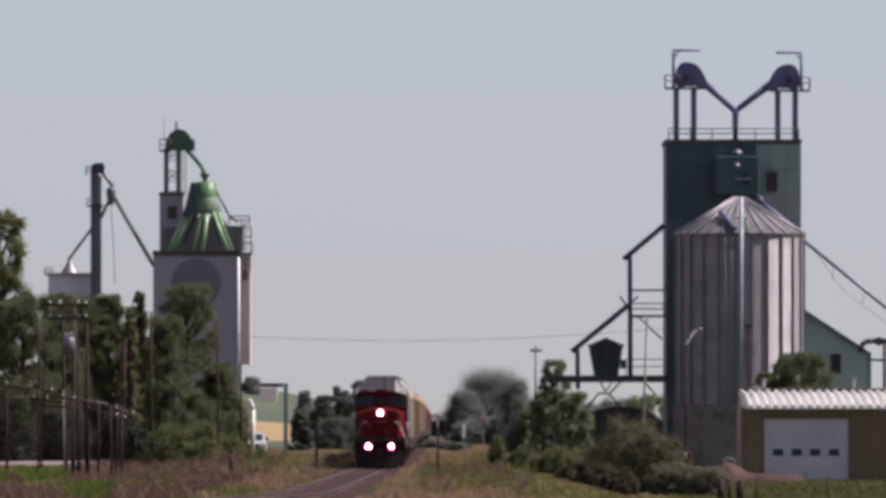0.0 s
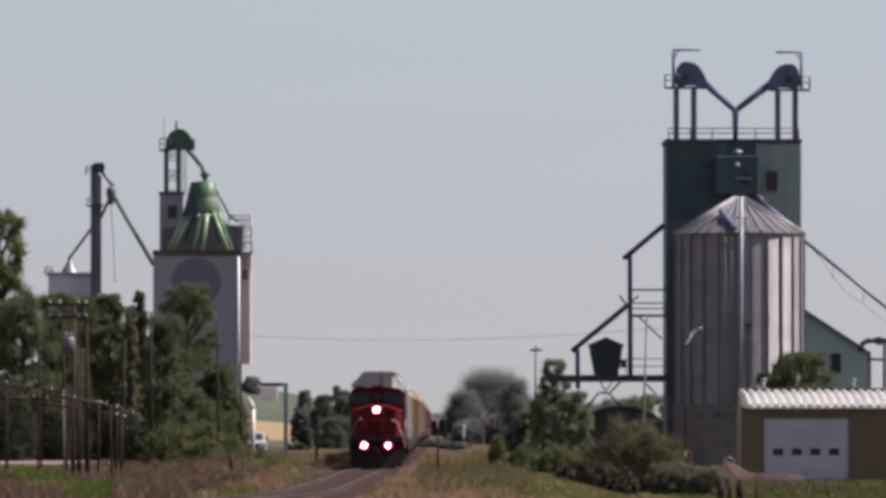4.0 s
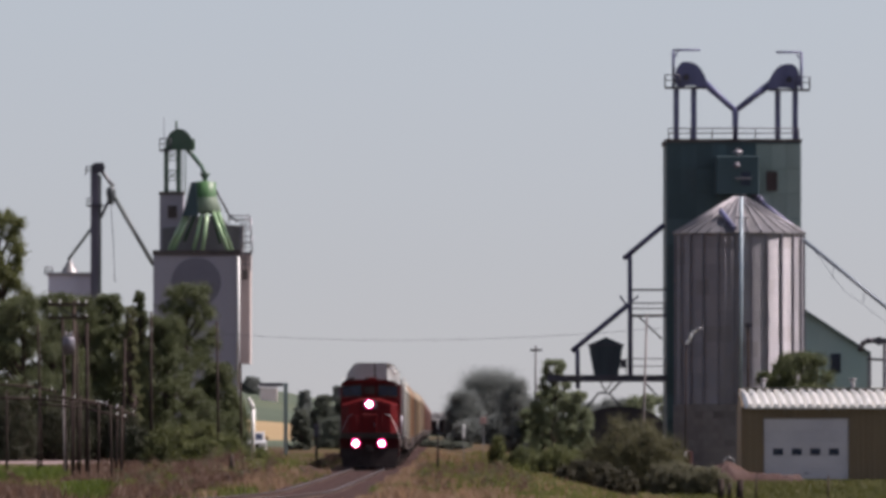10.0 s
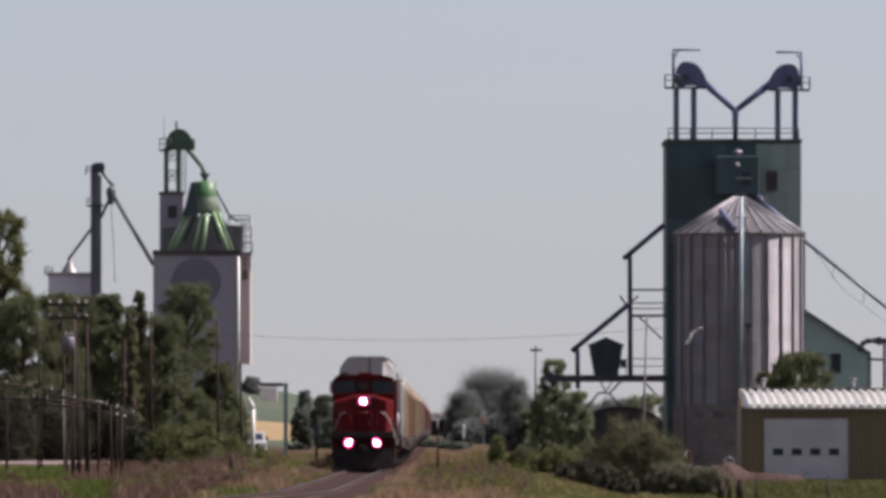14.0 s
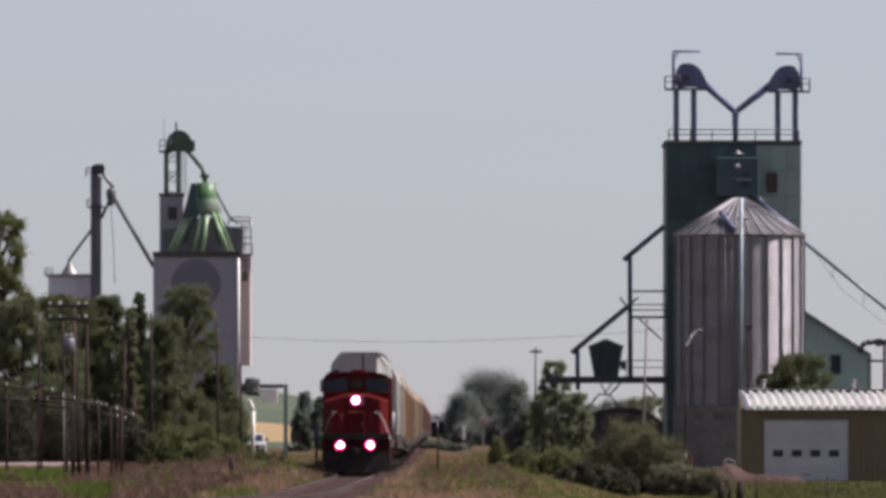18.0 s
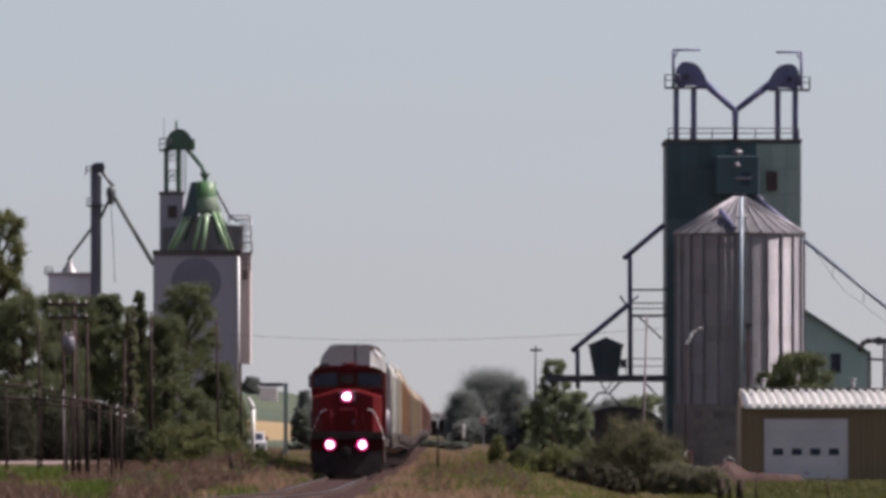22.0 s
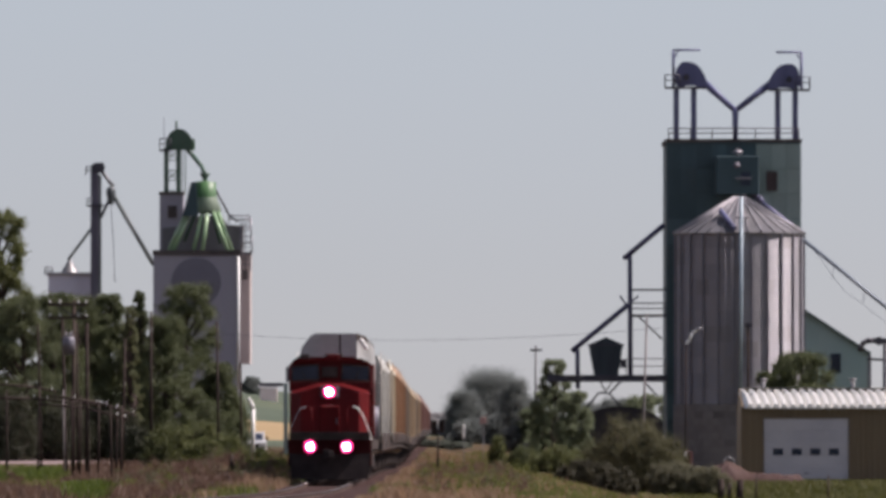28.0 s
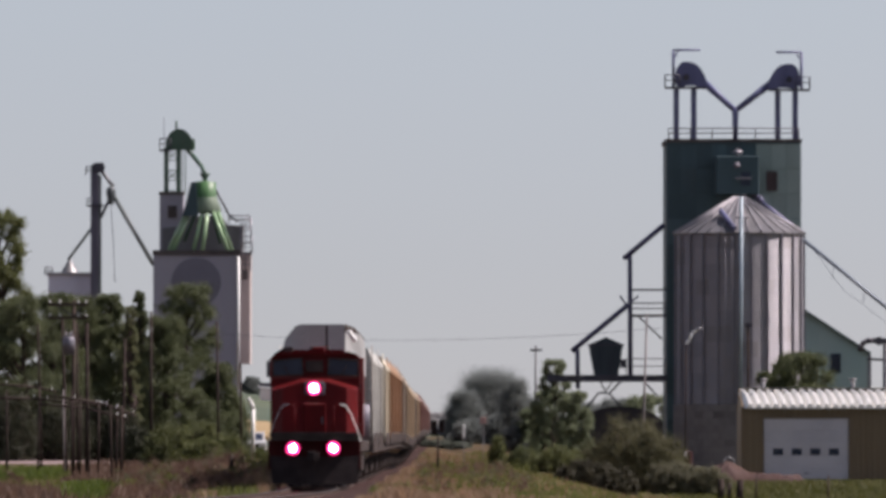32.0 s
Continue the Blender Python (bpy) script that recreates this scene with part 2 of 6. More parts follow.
CAR_TAN = surface("dusty tan hopper paint", (0.31, 0.232, 0.155), (0.37, 0.285, 0.195), 0.6, 0.0, 0.7, 10, 0.1, (0.2050, 0.1312, 0.0820), 0.95, 5, 0.15)
CAR_GREY = surface("dusty grey brown hopper paint", (0.22, 0.175, 0.135), (0.28, 0.225, 0.175), 0.6, 0.0, 0.7, 10, 0.1, (0.1476, 0.0984, 0.0738), 0.95, 5, 0.15)
CAR_RED = surface("dull brown red hopper paint", (0.115, 0.055, 0.047), (0.16, 0.08, 0.066), 0.6, 0.0, 0.7, 10, 0.1, (0.0984, 0.0574, 0.0492), 0.5, 5, 0.2)
WHITE_PAINT = surface("white paint", (0.74, 0.73, 0.71), (0.80, 0.80, 0.78), 0.45, 0.0, 2, 14, 0.05, (0.5, 0.46, 0.42), 0.3, 2)
CAR_SILVER = surface("dusty silver car paint", (0.42, 0.42, 0.43), (0.50, 0.50, 0.51), 0.4, 0.2, 0.6, 8, 0.05, (0.25, 0.22, 0.2), 0.4, 1)
DARK_RED = surface("dark red tank paint", (0.02, 0.004, 0.005), (0.03, 0.007, 0.008), 0.7, 0.0, 1.5, 12, 0.05, (0.05, 0.03, 0.03), 0.5, 2, spec=0.1)
SIGN_RED = surface("faded red sign paint", (0.30, 0.19, 0.18), (0.36, 0.24, 0.22), 0.6, 0.0, 3, 14, 0.05)
DIRT = surface("rusty pink earth", (0.058, 0.037, 0.034), (0.082, 0.056, 0.053), 0.95, 0.0, 1.2, 9, 0.8, (0.1080, 0.0660, 0.0480), 0.5, spec=0.03)
GROUND_GRASS = surface("dry prairie turf", (0.060, 0.040, 0.026), (0.092, 0.061, 0.040), 0.95, 0.0, 0.11, 3, 0.6, (0.0562, 0.0713, 0.0150), 0.9, 1, 0.0, spec=0.03)
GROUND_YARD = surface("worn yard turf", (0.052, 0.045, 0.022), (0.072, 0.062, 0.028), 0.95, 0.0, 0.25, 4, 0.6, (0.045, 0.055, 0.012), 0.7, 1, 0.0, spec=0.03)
GROUND_FIELD = surface("ripe grain field", (0.2475, 0.1762, 0.0975), (0.2850, 0.2100, 0.1237), 0.95, 0.0, 0.02, 1, 0.1, spec=0.03)
GROUND_HILL = surface("distant green pasture", (0.0600, 0.0760, 0.0560), (0.0800, 0.0960, 0.0720), 0.95, 0.0, 0.004, 0.2, 0.1, (0.1280, 0.1360, 0.0880), 0.6, spec=0.03)
ROAD_DUST = surface("pale gravel road", (0.1739, 0.1285, 0.1275), (0.2108, 0.1618, 0.1581), 0.95, 0.0, 0.5, 6, 0.4, spec=0.03)
LEAF_DARK = foliage("dark poplar leaf", (0.0530, 0.0650, 0.0300), (0.1330, 0.1510, 0.0680), 0.45)
# greens greyed for the middle distance: air haze mixed into the leaf colour
LEAF_HAZY = foliage("light leaf with painted haze", (0.112, 0.134, 0.080), (0.196, 0.222, 0.130))
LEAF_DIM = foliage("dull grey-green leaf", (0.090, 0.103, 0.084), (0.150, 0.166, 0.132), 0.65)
LEAF_FRESH = foliage("fresh shrub leaf", (0.074, 0.085, 0.031), (0.160, 0.171, 0.066))
LEAF_MID = foliage("green shrub leaf", (0.0560, 0.0700, 0.0290), (0.1440, 0.1580, 0.0710))
LEAF_LIT = foliage("poplar leaf in a lit tone", (0.0867, 0.0983, 0.0443), (0.194, 0.1967, 0.1021))
LEAF_DUSTY = foliage("dusty willow leaf", (0.066, 0.064, 0.033), (0.143, 0.133, 0.069))
# leaf colours darkened for the shade below the belt and the willows
LEAF_SHADE = foliage("willow leaf darkened as in shade", (0.036, 0.033, 0.020), (0.078, 0.071, 0.042), 0.4)
LEAF_DEEP_SHADE = foliage("thicket leaf darkened as in shade", (0.027, 0.030, 0.016), (0.066, 0.069, 0.038), 0.35)
LEAF_SAGE = foliage("pale sage leaf", (0.099, 0.094, 0.061), (0.172, 0.165, 0.102))
# far leaf tones paled for distance haze, the farthest trees most
LEAF_FAR = foliage("far leaf paled as by haze", (0.165, 0.182, 0.176), (0.188, 0.204, 0.194), 0.8)
LEAF_MIST = foliage("green leaf paled as by haze", (0.150, 0.176, 0.108), (0.200, 0.226, 0.142), 0.85)
LEAF_PALE = foliage("farthest leaf paled as by haze", (0.46, 0.445, 0.45), (0.52, 0.505, 0.51), 0.75)
GRASS_DRY = foliage("dry grass blade", (0.200, 0.125, 0.076), (0.285, 0.180, 0.112))
GRASS_BROWN = foliage("brown grass blade", (0.092, 0.054, 0.0385), (0.142, 0.083, 0.059))
GRASS_GREEN = foliage("green grass blade", (0.0779, 0.0900, 0.0160), (0.1283, 0.1430, 0.0304))
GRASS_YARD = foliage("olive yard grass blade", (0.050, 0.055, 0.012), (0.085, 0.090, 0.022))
GRASS_LUSH = foliage("lush grass blade", (0.058, 0.082, 0.010), (0.105, 0.138, 0.020))
LAMP_WHITE = glow("lit lamp glass", (1.0, 0.93, 0.86), 50.0)
# pink glow added around the lamps in place of their bloom
LAMP_HALO = glow("painted lamp halo", (1.0, 0.03, 0.22), 0.6)


# ---- mesh building ----
class Geo:
    """Collects faces of simple solids, in metres of the world or of a thing's own space."""

    def __init__(self):
        self.v, self.f, self.s = [], [], []

    def add(self, verts, faces, smooth=False):
        n = len(self.v)
        self.v += [tuple(p) for p in verts]
        self.f += [tuple(i + n for i in f) for f in faces]
        self.s += [smooth] * len(faces)
        return self

    def box(self, x0, x1, y0, y1, z0, z1, c=0.0):
        if c:
            vs, fs = [], []
            for z, k in ((z0, c), (z0 + c, 0), (z1 - c, 0), (z1, c)):
                vs += [(x0 + k + c, y0 + k, z), (x1 - k - c, y0 + k, z), (x1 - k, y0 + k + c, z), (x1 - k, y1 - k - c, z),
                       (x1 - k - c, y1 - k, z), (x0 + k + c, y1 - k, z), (x0 + k, y1 - k - c, z), (x0 + k, y0 + k + c, z)]
            for r in range(3):
                fs += [(r * 8 + i, r * 8 + (i + 1) % 8, r * 8 + 8 + (i + 1) % 8, r * 8 + 8 + i) for i in range(8)]
            fs += [tuple(range(7, -1, -1)), tuple(range(24, 32))]
            return self.add(vs, fs)
        return self.add([(x0, y0, z0), (x1, y0, z0), (x1, y1, z0), (x0, y1, z0), (x0, y0, z1), (x1, y0, z1), (x1, y1, z1), (x0, y1, z1)],
                        [(3, 2, 1, 0), (4, 5, 6, 7), (0, 1, 5, 4), (1, 2, 6, 5), (2, 3, 7, 6), (3, 0, 4, 7)])

    def tube(self, p, q, r, r2=None, n=10):
        p, q = Vector(p), Vector(q)
        r2 = r if r2 is None else r2
        w = (q - p).normalized()
        u = w.orthogonal().normalized()
        t = w.cross(u)
        ring = [(math.cos(2 * math.pi * i / n), math.sin(2 * math.pi * i / n)) for i in range(n)]
        vs = [p + (u * a + t * b) * r for a, b in ring] + [q + (u * a + t * b) * r2 for a, b in ring]
        k = len(self.v)
        self.add(vs, [(i, (i + 1) % n, n + (i + 1) % n, n + i) for i in range(n)], True)
        self.f += [tuple(k + i for i in range(n - 1, -1, -1)), tuple(k + n + i for i in range(n))]
        self.s += [False, False]
        return self

    def path(self, pts, r, n=8):
        for a, b in zip(pts, pts[1:]):
            self.tube(a, b, r, n=n)
        return self

    def lathe(self, x, y, prof, n=32, smooth=True):
        vs = [(x + r * math.cos(2 * math.pi * i / n), y + r * math.sin(2 * math.pi * i / n), z) for r, z in prof for i in range(n)]
        fs = [(j * n + i, j * n + (i + 1) % n, (j + 1) * n + (i + 1) % n, (j + 1) * n + i) for j in range(len(prof) - 1) for i in range(n)]
        return self.add(vs, fs, smooth)

    def prism(self, poly, y0, y1):
        """A polygon in x and z, drawn out along y."""
        n = len(poly)
        return self.add([(x, y0, z) for x, z in poly] + [(x, y1, z) for x, z in poly],
                        [tuple(range(n)), tuple(range(2 * n - 1, n - 1, -1))] + [(i, n + i, n + (i + 1) % n, (i + 1) % n) for i in range(n)])

    def prism_x(self, poly, x0, x1):
        """A polygon in y and z, drawn out along x."""
        n = len(poly)
        return self.add([(x0, y, z) for y, z in poly] + [(x1, y, z) for y, z in poly],
                        [tuple(range(n - 1, -1, -1)), tuple(range(n, 2 * n))] + [(i, (i + 1) % n, n + (i + 1) % n, n + i) for i in range(n)])

    def mesh(self, name, material, shift=(0, 0, 0)):
        me = bpy.data.meshes.new(name)
        sx, sy, sz = shift
        me.from_pydata([(x - sx, y - sy, z - sz) for x, y, z in self.v], [], self.f)
        me.polygons.foreach_set("use_smooth", self.s)
        me.materials.append(material)
        me.update()
        return me


def home(ob):
    """Where a thing stands, through its parents."""
    p = Vector((0, 0, 0))
    while ob:
        p += ob.location
        ob = ob.parent
    return p


def thing(name, x, y, z, label, category, group="", kind=""):
    ob = new(name)
    ob.location = (x, y, z)
    ob.empty_display_size = 0.3
    return tagged(ob, label, category, group, kind)


def part(name, g, material, parent, label=""):
    """Links one mesh under a thing or part; g holds world metres (or the thing's own, when it stands at the origin)."""
    ob = new(name, g.mesh(name, material, home(parent)))
    ob.parent = parent
    if label:
        ob["label"] = label
    return ob


def single(name, g, material, label, category, base, group="", kind=""):
    ob = new(name, g.mesh(name, material, base))
    ob.location = base
    return tagged(ob, label, category, group, kind)


def shared(name, me, parent, loc, rz=0.0):
    """One more piece on a mesh that others use too; loc in the parent's space."""
    ob = new(name, me)
    ob.parent = parent
    ob.location = loc
    ob.rotation_euler = (0, 0, rz)
    return ob


# ---- the line of the track and the lie of the land ----
def ease(a, b, v):
    k = min(max((v - a) / (b - a), 0), 1)
    return k * k * (3 - 2 * k)


def track_x(y):
    """Across, at a distance y up the line."""
    if y < 300:
        return -3.8 - (300 - y) ** 2 / 1300
    k = min((y - 300) / 230, 1)
    return -3.8 + 0.50 * (1 - (1 - k) ** 2)


def track_z(y):
    """Height of the rail heads: level at first, then dipping."""
    return -0.30 * ease(430, 545, y) + 0.45 * ease(540, 900, y)


def land(x, y):
    """Height of the ground."""
    off = x - track_x(min(max(y, 120), 2500))
    z = 0.06 * noise.noise((x * 0.15, y * 0.05, 3)) + 0.05 * noise.noise((x * 0.5, y * 0.2, 7)) - 0.12
    z += track_z(y) * 0.6 * (1 - ease(6, 14, abs(off)))
    # bank of rough grass beside the line, low yard on the other side
    bank = ease(-14, -9, off) * (1 - ease(-2.5, -1.45, off)) * (0.35 * ease(285, 330, y) + 0.65 * ease(366, 402, y)) * (1 - ease(415, 450, y)) * ease(-12, -9, x)
    z += 0.54 * bank
    z -= 0.80 * ease(7, 11.5, off) * ease(215, 310, y) * (1 - ease(800, 1100, y))
    # ditches by the ballast
    z -= 0.25 * math.exp(-((abs(off) - 4.2) / 1.0) ** 2) * (1 - bank)
    # rise of the far country
    far = ease(1700, 4600, y)
    z += far * (4 + 15 * ease(-2, -75, x) + 3 * ease(-70, -120, x))
    z += far * (3 * noise.noise((x * 0.002, y * 0.001, 1)))
    return z


def ground():
    xs = [-3000, -1500, -700, -350, -180, -100, -70, -50, -42, -36] + [-32 + 0.8 * i for i in range(81)] + [36, 42, 50, 70, 100, 180, 350, 700, 1500, 3000]
    ys = [-300, -120, -60, 0, 60, 110, 150, 180, 200] + [212 + 4 * i for i in range(140)] + [790, 830, 880, 940, 1020, 1120, 1250, 1400, 1600, 1800, 2000, 2200, 2450, 2700, 3000, 3300, 3600, 4000, 4400, 4700, 4900]
    vs = [(x, y, land(x, y)) for y in ys for x in xs]
    n = len(xs)
    fs, mi = [], []
    for j in range(len(ys) - 1):
        for i in range(n - 1):
            fs.append((j * n + i, j * n + i + 1, (j + 1) * n + i + 1, (j + 1) * n + i))
            cx, cy = (xs[i] + xs[i + 1]) / 2, (ys[j] + ys[j + 1]) / 2
            off = cx - track_x(min(max(cy, 120), 2500))
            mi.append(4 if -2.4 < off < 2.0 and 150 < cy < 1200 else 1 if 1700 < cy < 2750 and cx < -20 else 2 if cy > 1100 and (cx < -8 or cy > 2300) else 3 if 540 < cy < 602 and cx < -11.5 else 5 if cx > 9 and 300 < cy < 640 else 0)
    me = bpy.data.meshes.new("ground")
    me.from_pydata(vs, [], fs)
    for m in (GROUND_GRASS, GROUND_FIELD, GROUND_HILL, ROAD_DUST, BALLAST, GROUND_YARD):
        me.materials.append(m)
    me.polygons.foreach_set("material_index", mi)
    me.polygons.foreach_set("use_smooth", [True] * len(fs))
    tagged(new("ground", me), "rough dry prairie grassland with green patches", "ground", kind="structure")


def ribbon(profile, y0, y1, step):
    """A long band along the track from a cross profile of (aside, below)."""
    g = Geo()
    ys = list(np.arange(y0, y1, step))
    n = len(profile)
    vs = [(track_x(y) + o, y, track_z(y) + d) for y in ys for o, d in profile]
    fs = [(j * n + i, j * n + i + 1, (j + 1) * n + i + 1, (j + 1) * n + i) for j in range(len(ys) - 1) for i in range(n - 1)]
    return g.add(vs, fs, True)


def railway():
    rw = thing("railway_track", track_x(300), 300, -0.4, "single railway track on dusty brown ballast", "track", kind="structure")
    part("ballast", ribbon([(-3.1, -0.75), (-1.75, -0.22), (-1.4, -0.19), (1.4, -0.19), (1.75, -0.22), (3.1, -0.75)], 130, 2600, 6), BALLAST, rw)
    for o in (-0.7175, 0.7175):
        part("rail", ribbon([(o - 0.075, -0.175), (o - 0.075, -0.16), (o - 0.012, -0.14), (o - 0.012, -0.045), (o - 0.037, -0.03), (o - 0.037, -0.004)], 130, 2600, 6), RUST, rw)
        part("rail", ribbon([(o + 0.037, -0.004), (o + 0.037, -0.03), (o + 0.012, -0.045), (o + 0.012, -0.14), (o + 0.075, -0.16), (o + 0.075, -0.175)], 130, 2600, 6), RUST, rw)
        part("railhead", ribbon([(o - 0.037, -0.004), (o - 0.03, 0.0), (o + 0.03, 0.0), (o + 0.037, -0.004)], 130, 2600, 6), STEEL, rw)
    return rw


# ---- train ----
SPEED, NOSE_END = 7.4, 300.0
TIMES = [0.0, 0.3] + [2.0 * i for i in range(1, 16)] + [31.7, 32.0]


def on_track(y, length):
    """Pose of a vehicle whose front stands at y and whose rear stands length further up the line."""
    a, b = Vector((track_x(y), y, track_z(y))), Vector((track_x(y + length), y + length, track_z(y + length)))
    d = b - a
    return pose(a.x, a.y, a.z, math.degrees(math.atan2(d.z, d.y)), 0, -math.degrees(math.atan2(d.x, d.y)))


def truck(parent, y, r, gap, axles):
    """A bogie: side frames, and wheels on their axles; y of its middle."""
    g = Geo()
    half = gap * (axles - 1) / 2
    for s in (-1, 1):
        g.prism_x([(y - half - 0.35, r + 0.12), (y - half - 0.35, r - 0.16), (y - 0.5, r - 0.3), (y + 0.5, r - 0.3), (y + half + 0.35, r - 0.16), (y + half + 0.35, r + 0.12), (y + 0.4, r + 0.3), (y - 0.4, r + 0.3)], s * 1.02 - 0.07, s * 1.02 + 0.07)
    g.box(-1, 1, y - 0.25, y + 0.25, r - 0.1, r + 0.25)
    t = part("truck", g, BLACK, parent)
    w = Geo().tube((-0.9, 0, 0), (0.9, 0, 0), 0.09)
    for s in (-1, 1):
        w.tube((s * 0.68, 0, 0), (s * 0.80, 0, 0), r, n=20)
        w.tube((s * 0.655, 0, 0), (s * 0.685, 0, 0), r + 0.027, n=20)
    me = w.mesh("wheelset", DARK_STEEL)
    for k in range(axles):
        shared("wheelset", me, t, (0, y - half + gap * k, r))
    return t


def locomotive():
    lo = thing("locomotive", 0, 0, 0, "red diesel freight locomotive with lit headlight and ditch lights", "locomotive")
    # underframe and pilot
    part("underframe", Geo().box(-1.38, 1.38, 0.55, 21.4, 1.05, 1.42, 0.03), BLACK, lo)
    part("pilot_plate", Geo().box(-1.36, 1.36, 0.45, 0.56, 0.55, 1.40, 0.02), PILOT_RED, lo)
    pl = Geo()
    pl.add([(-1.32, 0.45, 0.95), (0, 0.28, 0.9), (1.32, 0.45, 0.95), (-1.25, 0.3, 0.12), (0, 0.12, 0.10), (1.25, 0.3, 0.12), (-1.32, 0.6, 0.95), (1.32, 0.6, 0.95), (-1.25, 0.6, 0.12), (1.25, 0.6, 0.12)],
           [(0, 3, 4, 1), (1, 4, 5, 2), (0, 6, 8, 3), (2, 5, 9, 7), (0, 1, 2, 7, 6), (3, 8, 9, 5, 4)])
    part("snow_plow", pl, SOOT, lo, "black grimy wedge plow")
    cp = Geo()
    cp.box(-0.14, 0.14, -0.35, 0.2, 0.82, 1.05, 0.02)
    cp.box(-0.2, 0.05, -0.55, -0.33, 0.78, 1.08, 0.03)
    part("coupler", cp, SOOT, lo)
    an = Geo()
    for i in range(4):
        an.box(-1.3, 1.3, 0.22, 0.5, 1.40 + 0.06 * i, 1.43 + 0.06 * i)
    an.box(-1.3, 1.3, 0.3, 0.5, 1.40, 1.64)
    part("anticlimber", an, BLACK, lo)
    # nose with sloped top and chamfered cheeks
    no = Geo()
    nose = [(-0.95, 0.62, 1.42), (0.95, 0.62, 1.42), (-1.25, 1.0, 1.42), (1.25, 1.0, 1.42), (-0.95, 0.80, 2.96), (-0.4, 0.82, 3.12), (0.4, 0.82, 3.12), (0.95, 0.80, 2.96),
            (-1.27, 1.15, 2.88), (1.27, 1.15, 2.88), (-1.27, 2.2, 1.42), (1.27, 2.2, 1.42), (-1.27, 2.2, 3.00), (1.27, 2.2, 3.00), (-0.4, 2.2, 3.26), (0.4, 2.2, 3.26)]
    no.add(nose, [(0, 1, 7, 6, 5, 4), (2, 0, 4, 8), (1, 3, 9, 7), (10, 2, 8, 12), (3, 11, 13, 9), (5, 6, 15, 14), (4, 5, 14, 12), (4, 12, 8), (6, 7, 13, 15), (7, 9, 13)])
    part("nose", no, RED, lo)
    nd = Geo().box(-0.34, 0.34, 0.60, 0.80, 1.5, 2.5, 0.03)
    dr = part("nose_door", nd, RED, lo)
    part("door_handle", Geo().box(0.2, 0.25, 0.56, 0.6, 1.9, 2.1), DARK_STEEL, dr)
    # cab
    ca = Geo()
    cab = [(-1.33, 1.62), (-1.33, 3.84), (-1.2, 3.97), (1.2, 3.97), (1.33, 3.84), (1.33, 1.62)]
    n = len(cab)
    ca.add([(x, 2.0 + (0.18 if z > 2 else 0), z) for x, z in cab] + [(x, 5.2, z) for x, z in cab],
           [tuple(range(n - 1, -1, -1)), tuple(range(n, 2 * n))] + [(i, (i + 1) % n, n + (i + 1) % n, n + i) for i in range(n)])
    cb = part("cab", ca, RED, lo)
    for s in (-1, 1):
        g = Geo()
        g.add([(s * 0.38, 2.12, 3.38), (s * 1.24, 2.12, 3.34), (s * 1.24, 2.12, 3.74), (s * 0.42, 2.12, 3.82), (s * 0.38, 2.17, 3.38), (s * 1.24, 2.17, 3.34), (s * 1.24, 2.17, 3.74), (s * 0.42, 2.17, 3.82)],
              [(0, 1, 2, 3), (7, 6, 5, 4), (0, 4, 5, 1), (1, 5, 6, 2), (2, 6, 7, 3), (3, 7, 4, 0)])
        part("window_brow", Geo().box(min(s * 0.34, s * 1.29), max(s * 0.34, s * 1.29), 2.06, 2.2, 3.87, 3.92, 0.015), RED, cb)
        wi = part("windshield", g, GLASS_DARK, cb, "dark front window glass")
        f = Geo()
        for a, b in (((0.36, 3.36), (1.27, 3.32)), ((1.27, 3.32), (1.27, 3.77)), ((1.27, 3.77), (0.40, 3.85)), ((0.40, 3.85), (0.36, 3.36))):
            f.tube((s * a[0], 2.11, a[1]), (s * b[0], 2.11, b[1]), 0.025, n=6)
        part("gasket", f, BLACK, wi)
        part("wiper", Geo().path([(s * 0.8, 2.09, 3.36), (s * 0.95, 2.08, 3.66)], 0.012), BLACK, wi)
        part("side_window", Geo().box(s * 1.345 - 0.015, s * 1.345 + 0.015, 2.7, 4.6, 3.0, 3.7), GLASS_DARK, cb)
        # sill and corner post in paler red, painting the light they catch
        part("sill_panel", Geo().box(min(s * 0.36, s * 1.28), max(s * 0.36, s * 1.28), 2.1, 2.19, 3.24, 3.30, 0.012), RED_LIT, cb, "paler red sill below the window, painted as lit")
        part("corner_post", Geo().box(s * 1.315 - 0.03, s * 1.315 + 0.03, 2.08, 2.2, 3.05, 3.84, 0.012), RED_LIT, cb)
    part("cab_door", Geo().box(1.33, 1.41, 2.9, 5.1, 1.5, 3.86, 0.02), RED, cb)
    mi = part("mirror", Geo().box(-1.46, -1.34, 2.5, 2.56, 3.28, 3.74, 0.015), GALV_DULL, cb, "pale wind deflector with mirror")
    part("mirror_arm", Geo().path([(-1.33, 2.53, 3.78), (-1.42, 2.53, 3.78), (-1.42, 2.53, 3.70)], 0.02), BLACK, mi)
    nb = part("number_board", Geo().box(-0.3, 0.24, 2.08, 2.2, 3.42, 3.78, 0.03), BLACK, cb, "dark panel between the front windows")
    part("board_frame", Geo().path([(-0.32, 2.07, 3.40), (0.26, 2.07, 3.40), (0.26, 2.07, 3.80), (-0.32, 2.07, 3.80), (-0.32, 2.07, 3.40)], 0.014), RED, nb)
    part("cab_roof", Geo().prism([(-1.22, 3.95), (-1.0, 4.04), (1.0, 4.04), (1.22, 3.95)], 2.05, 5.3), RED, lo)
    part("roof_beacon", Geo().box(-0.1, 0.28, 2.4, 3.2, 4.03, 4.18, 0.03), RED, lo)
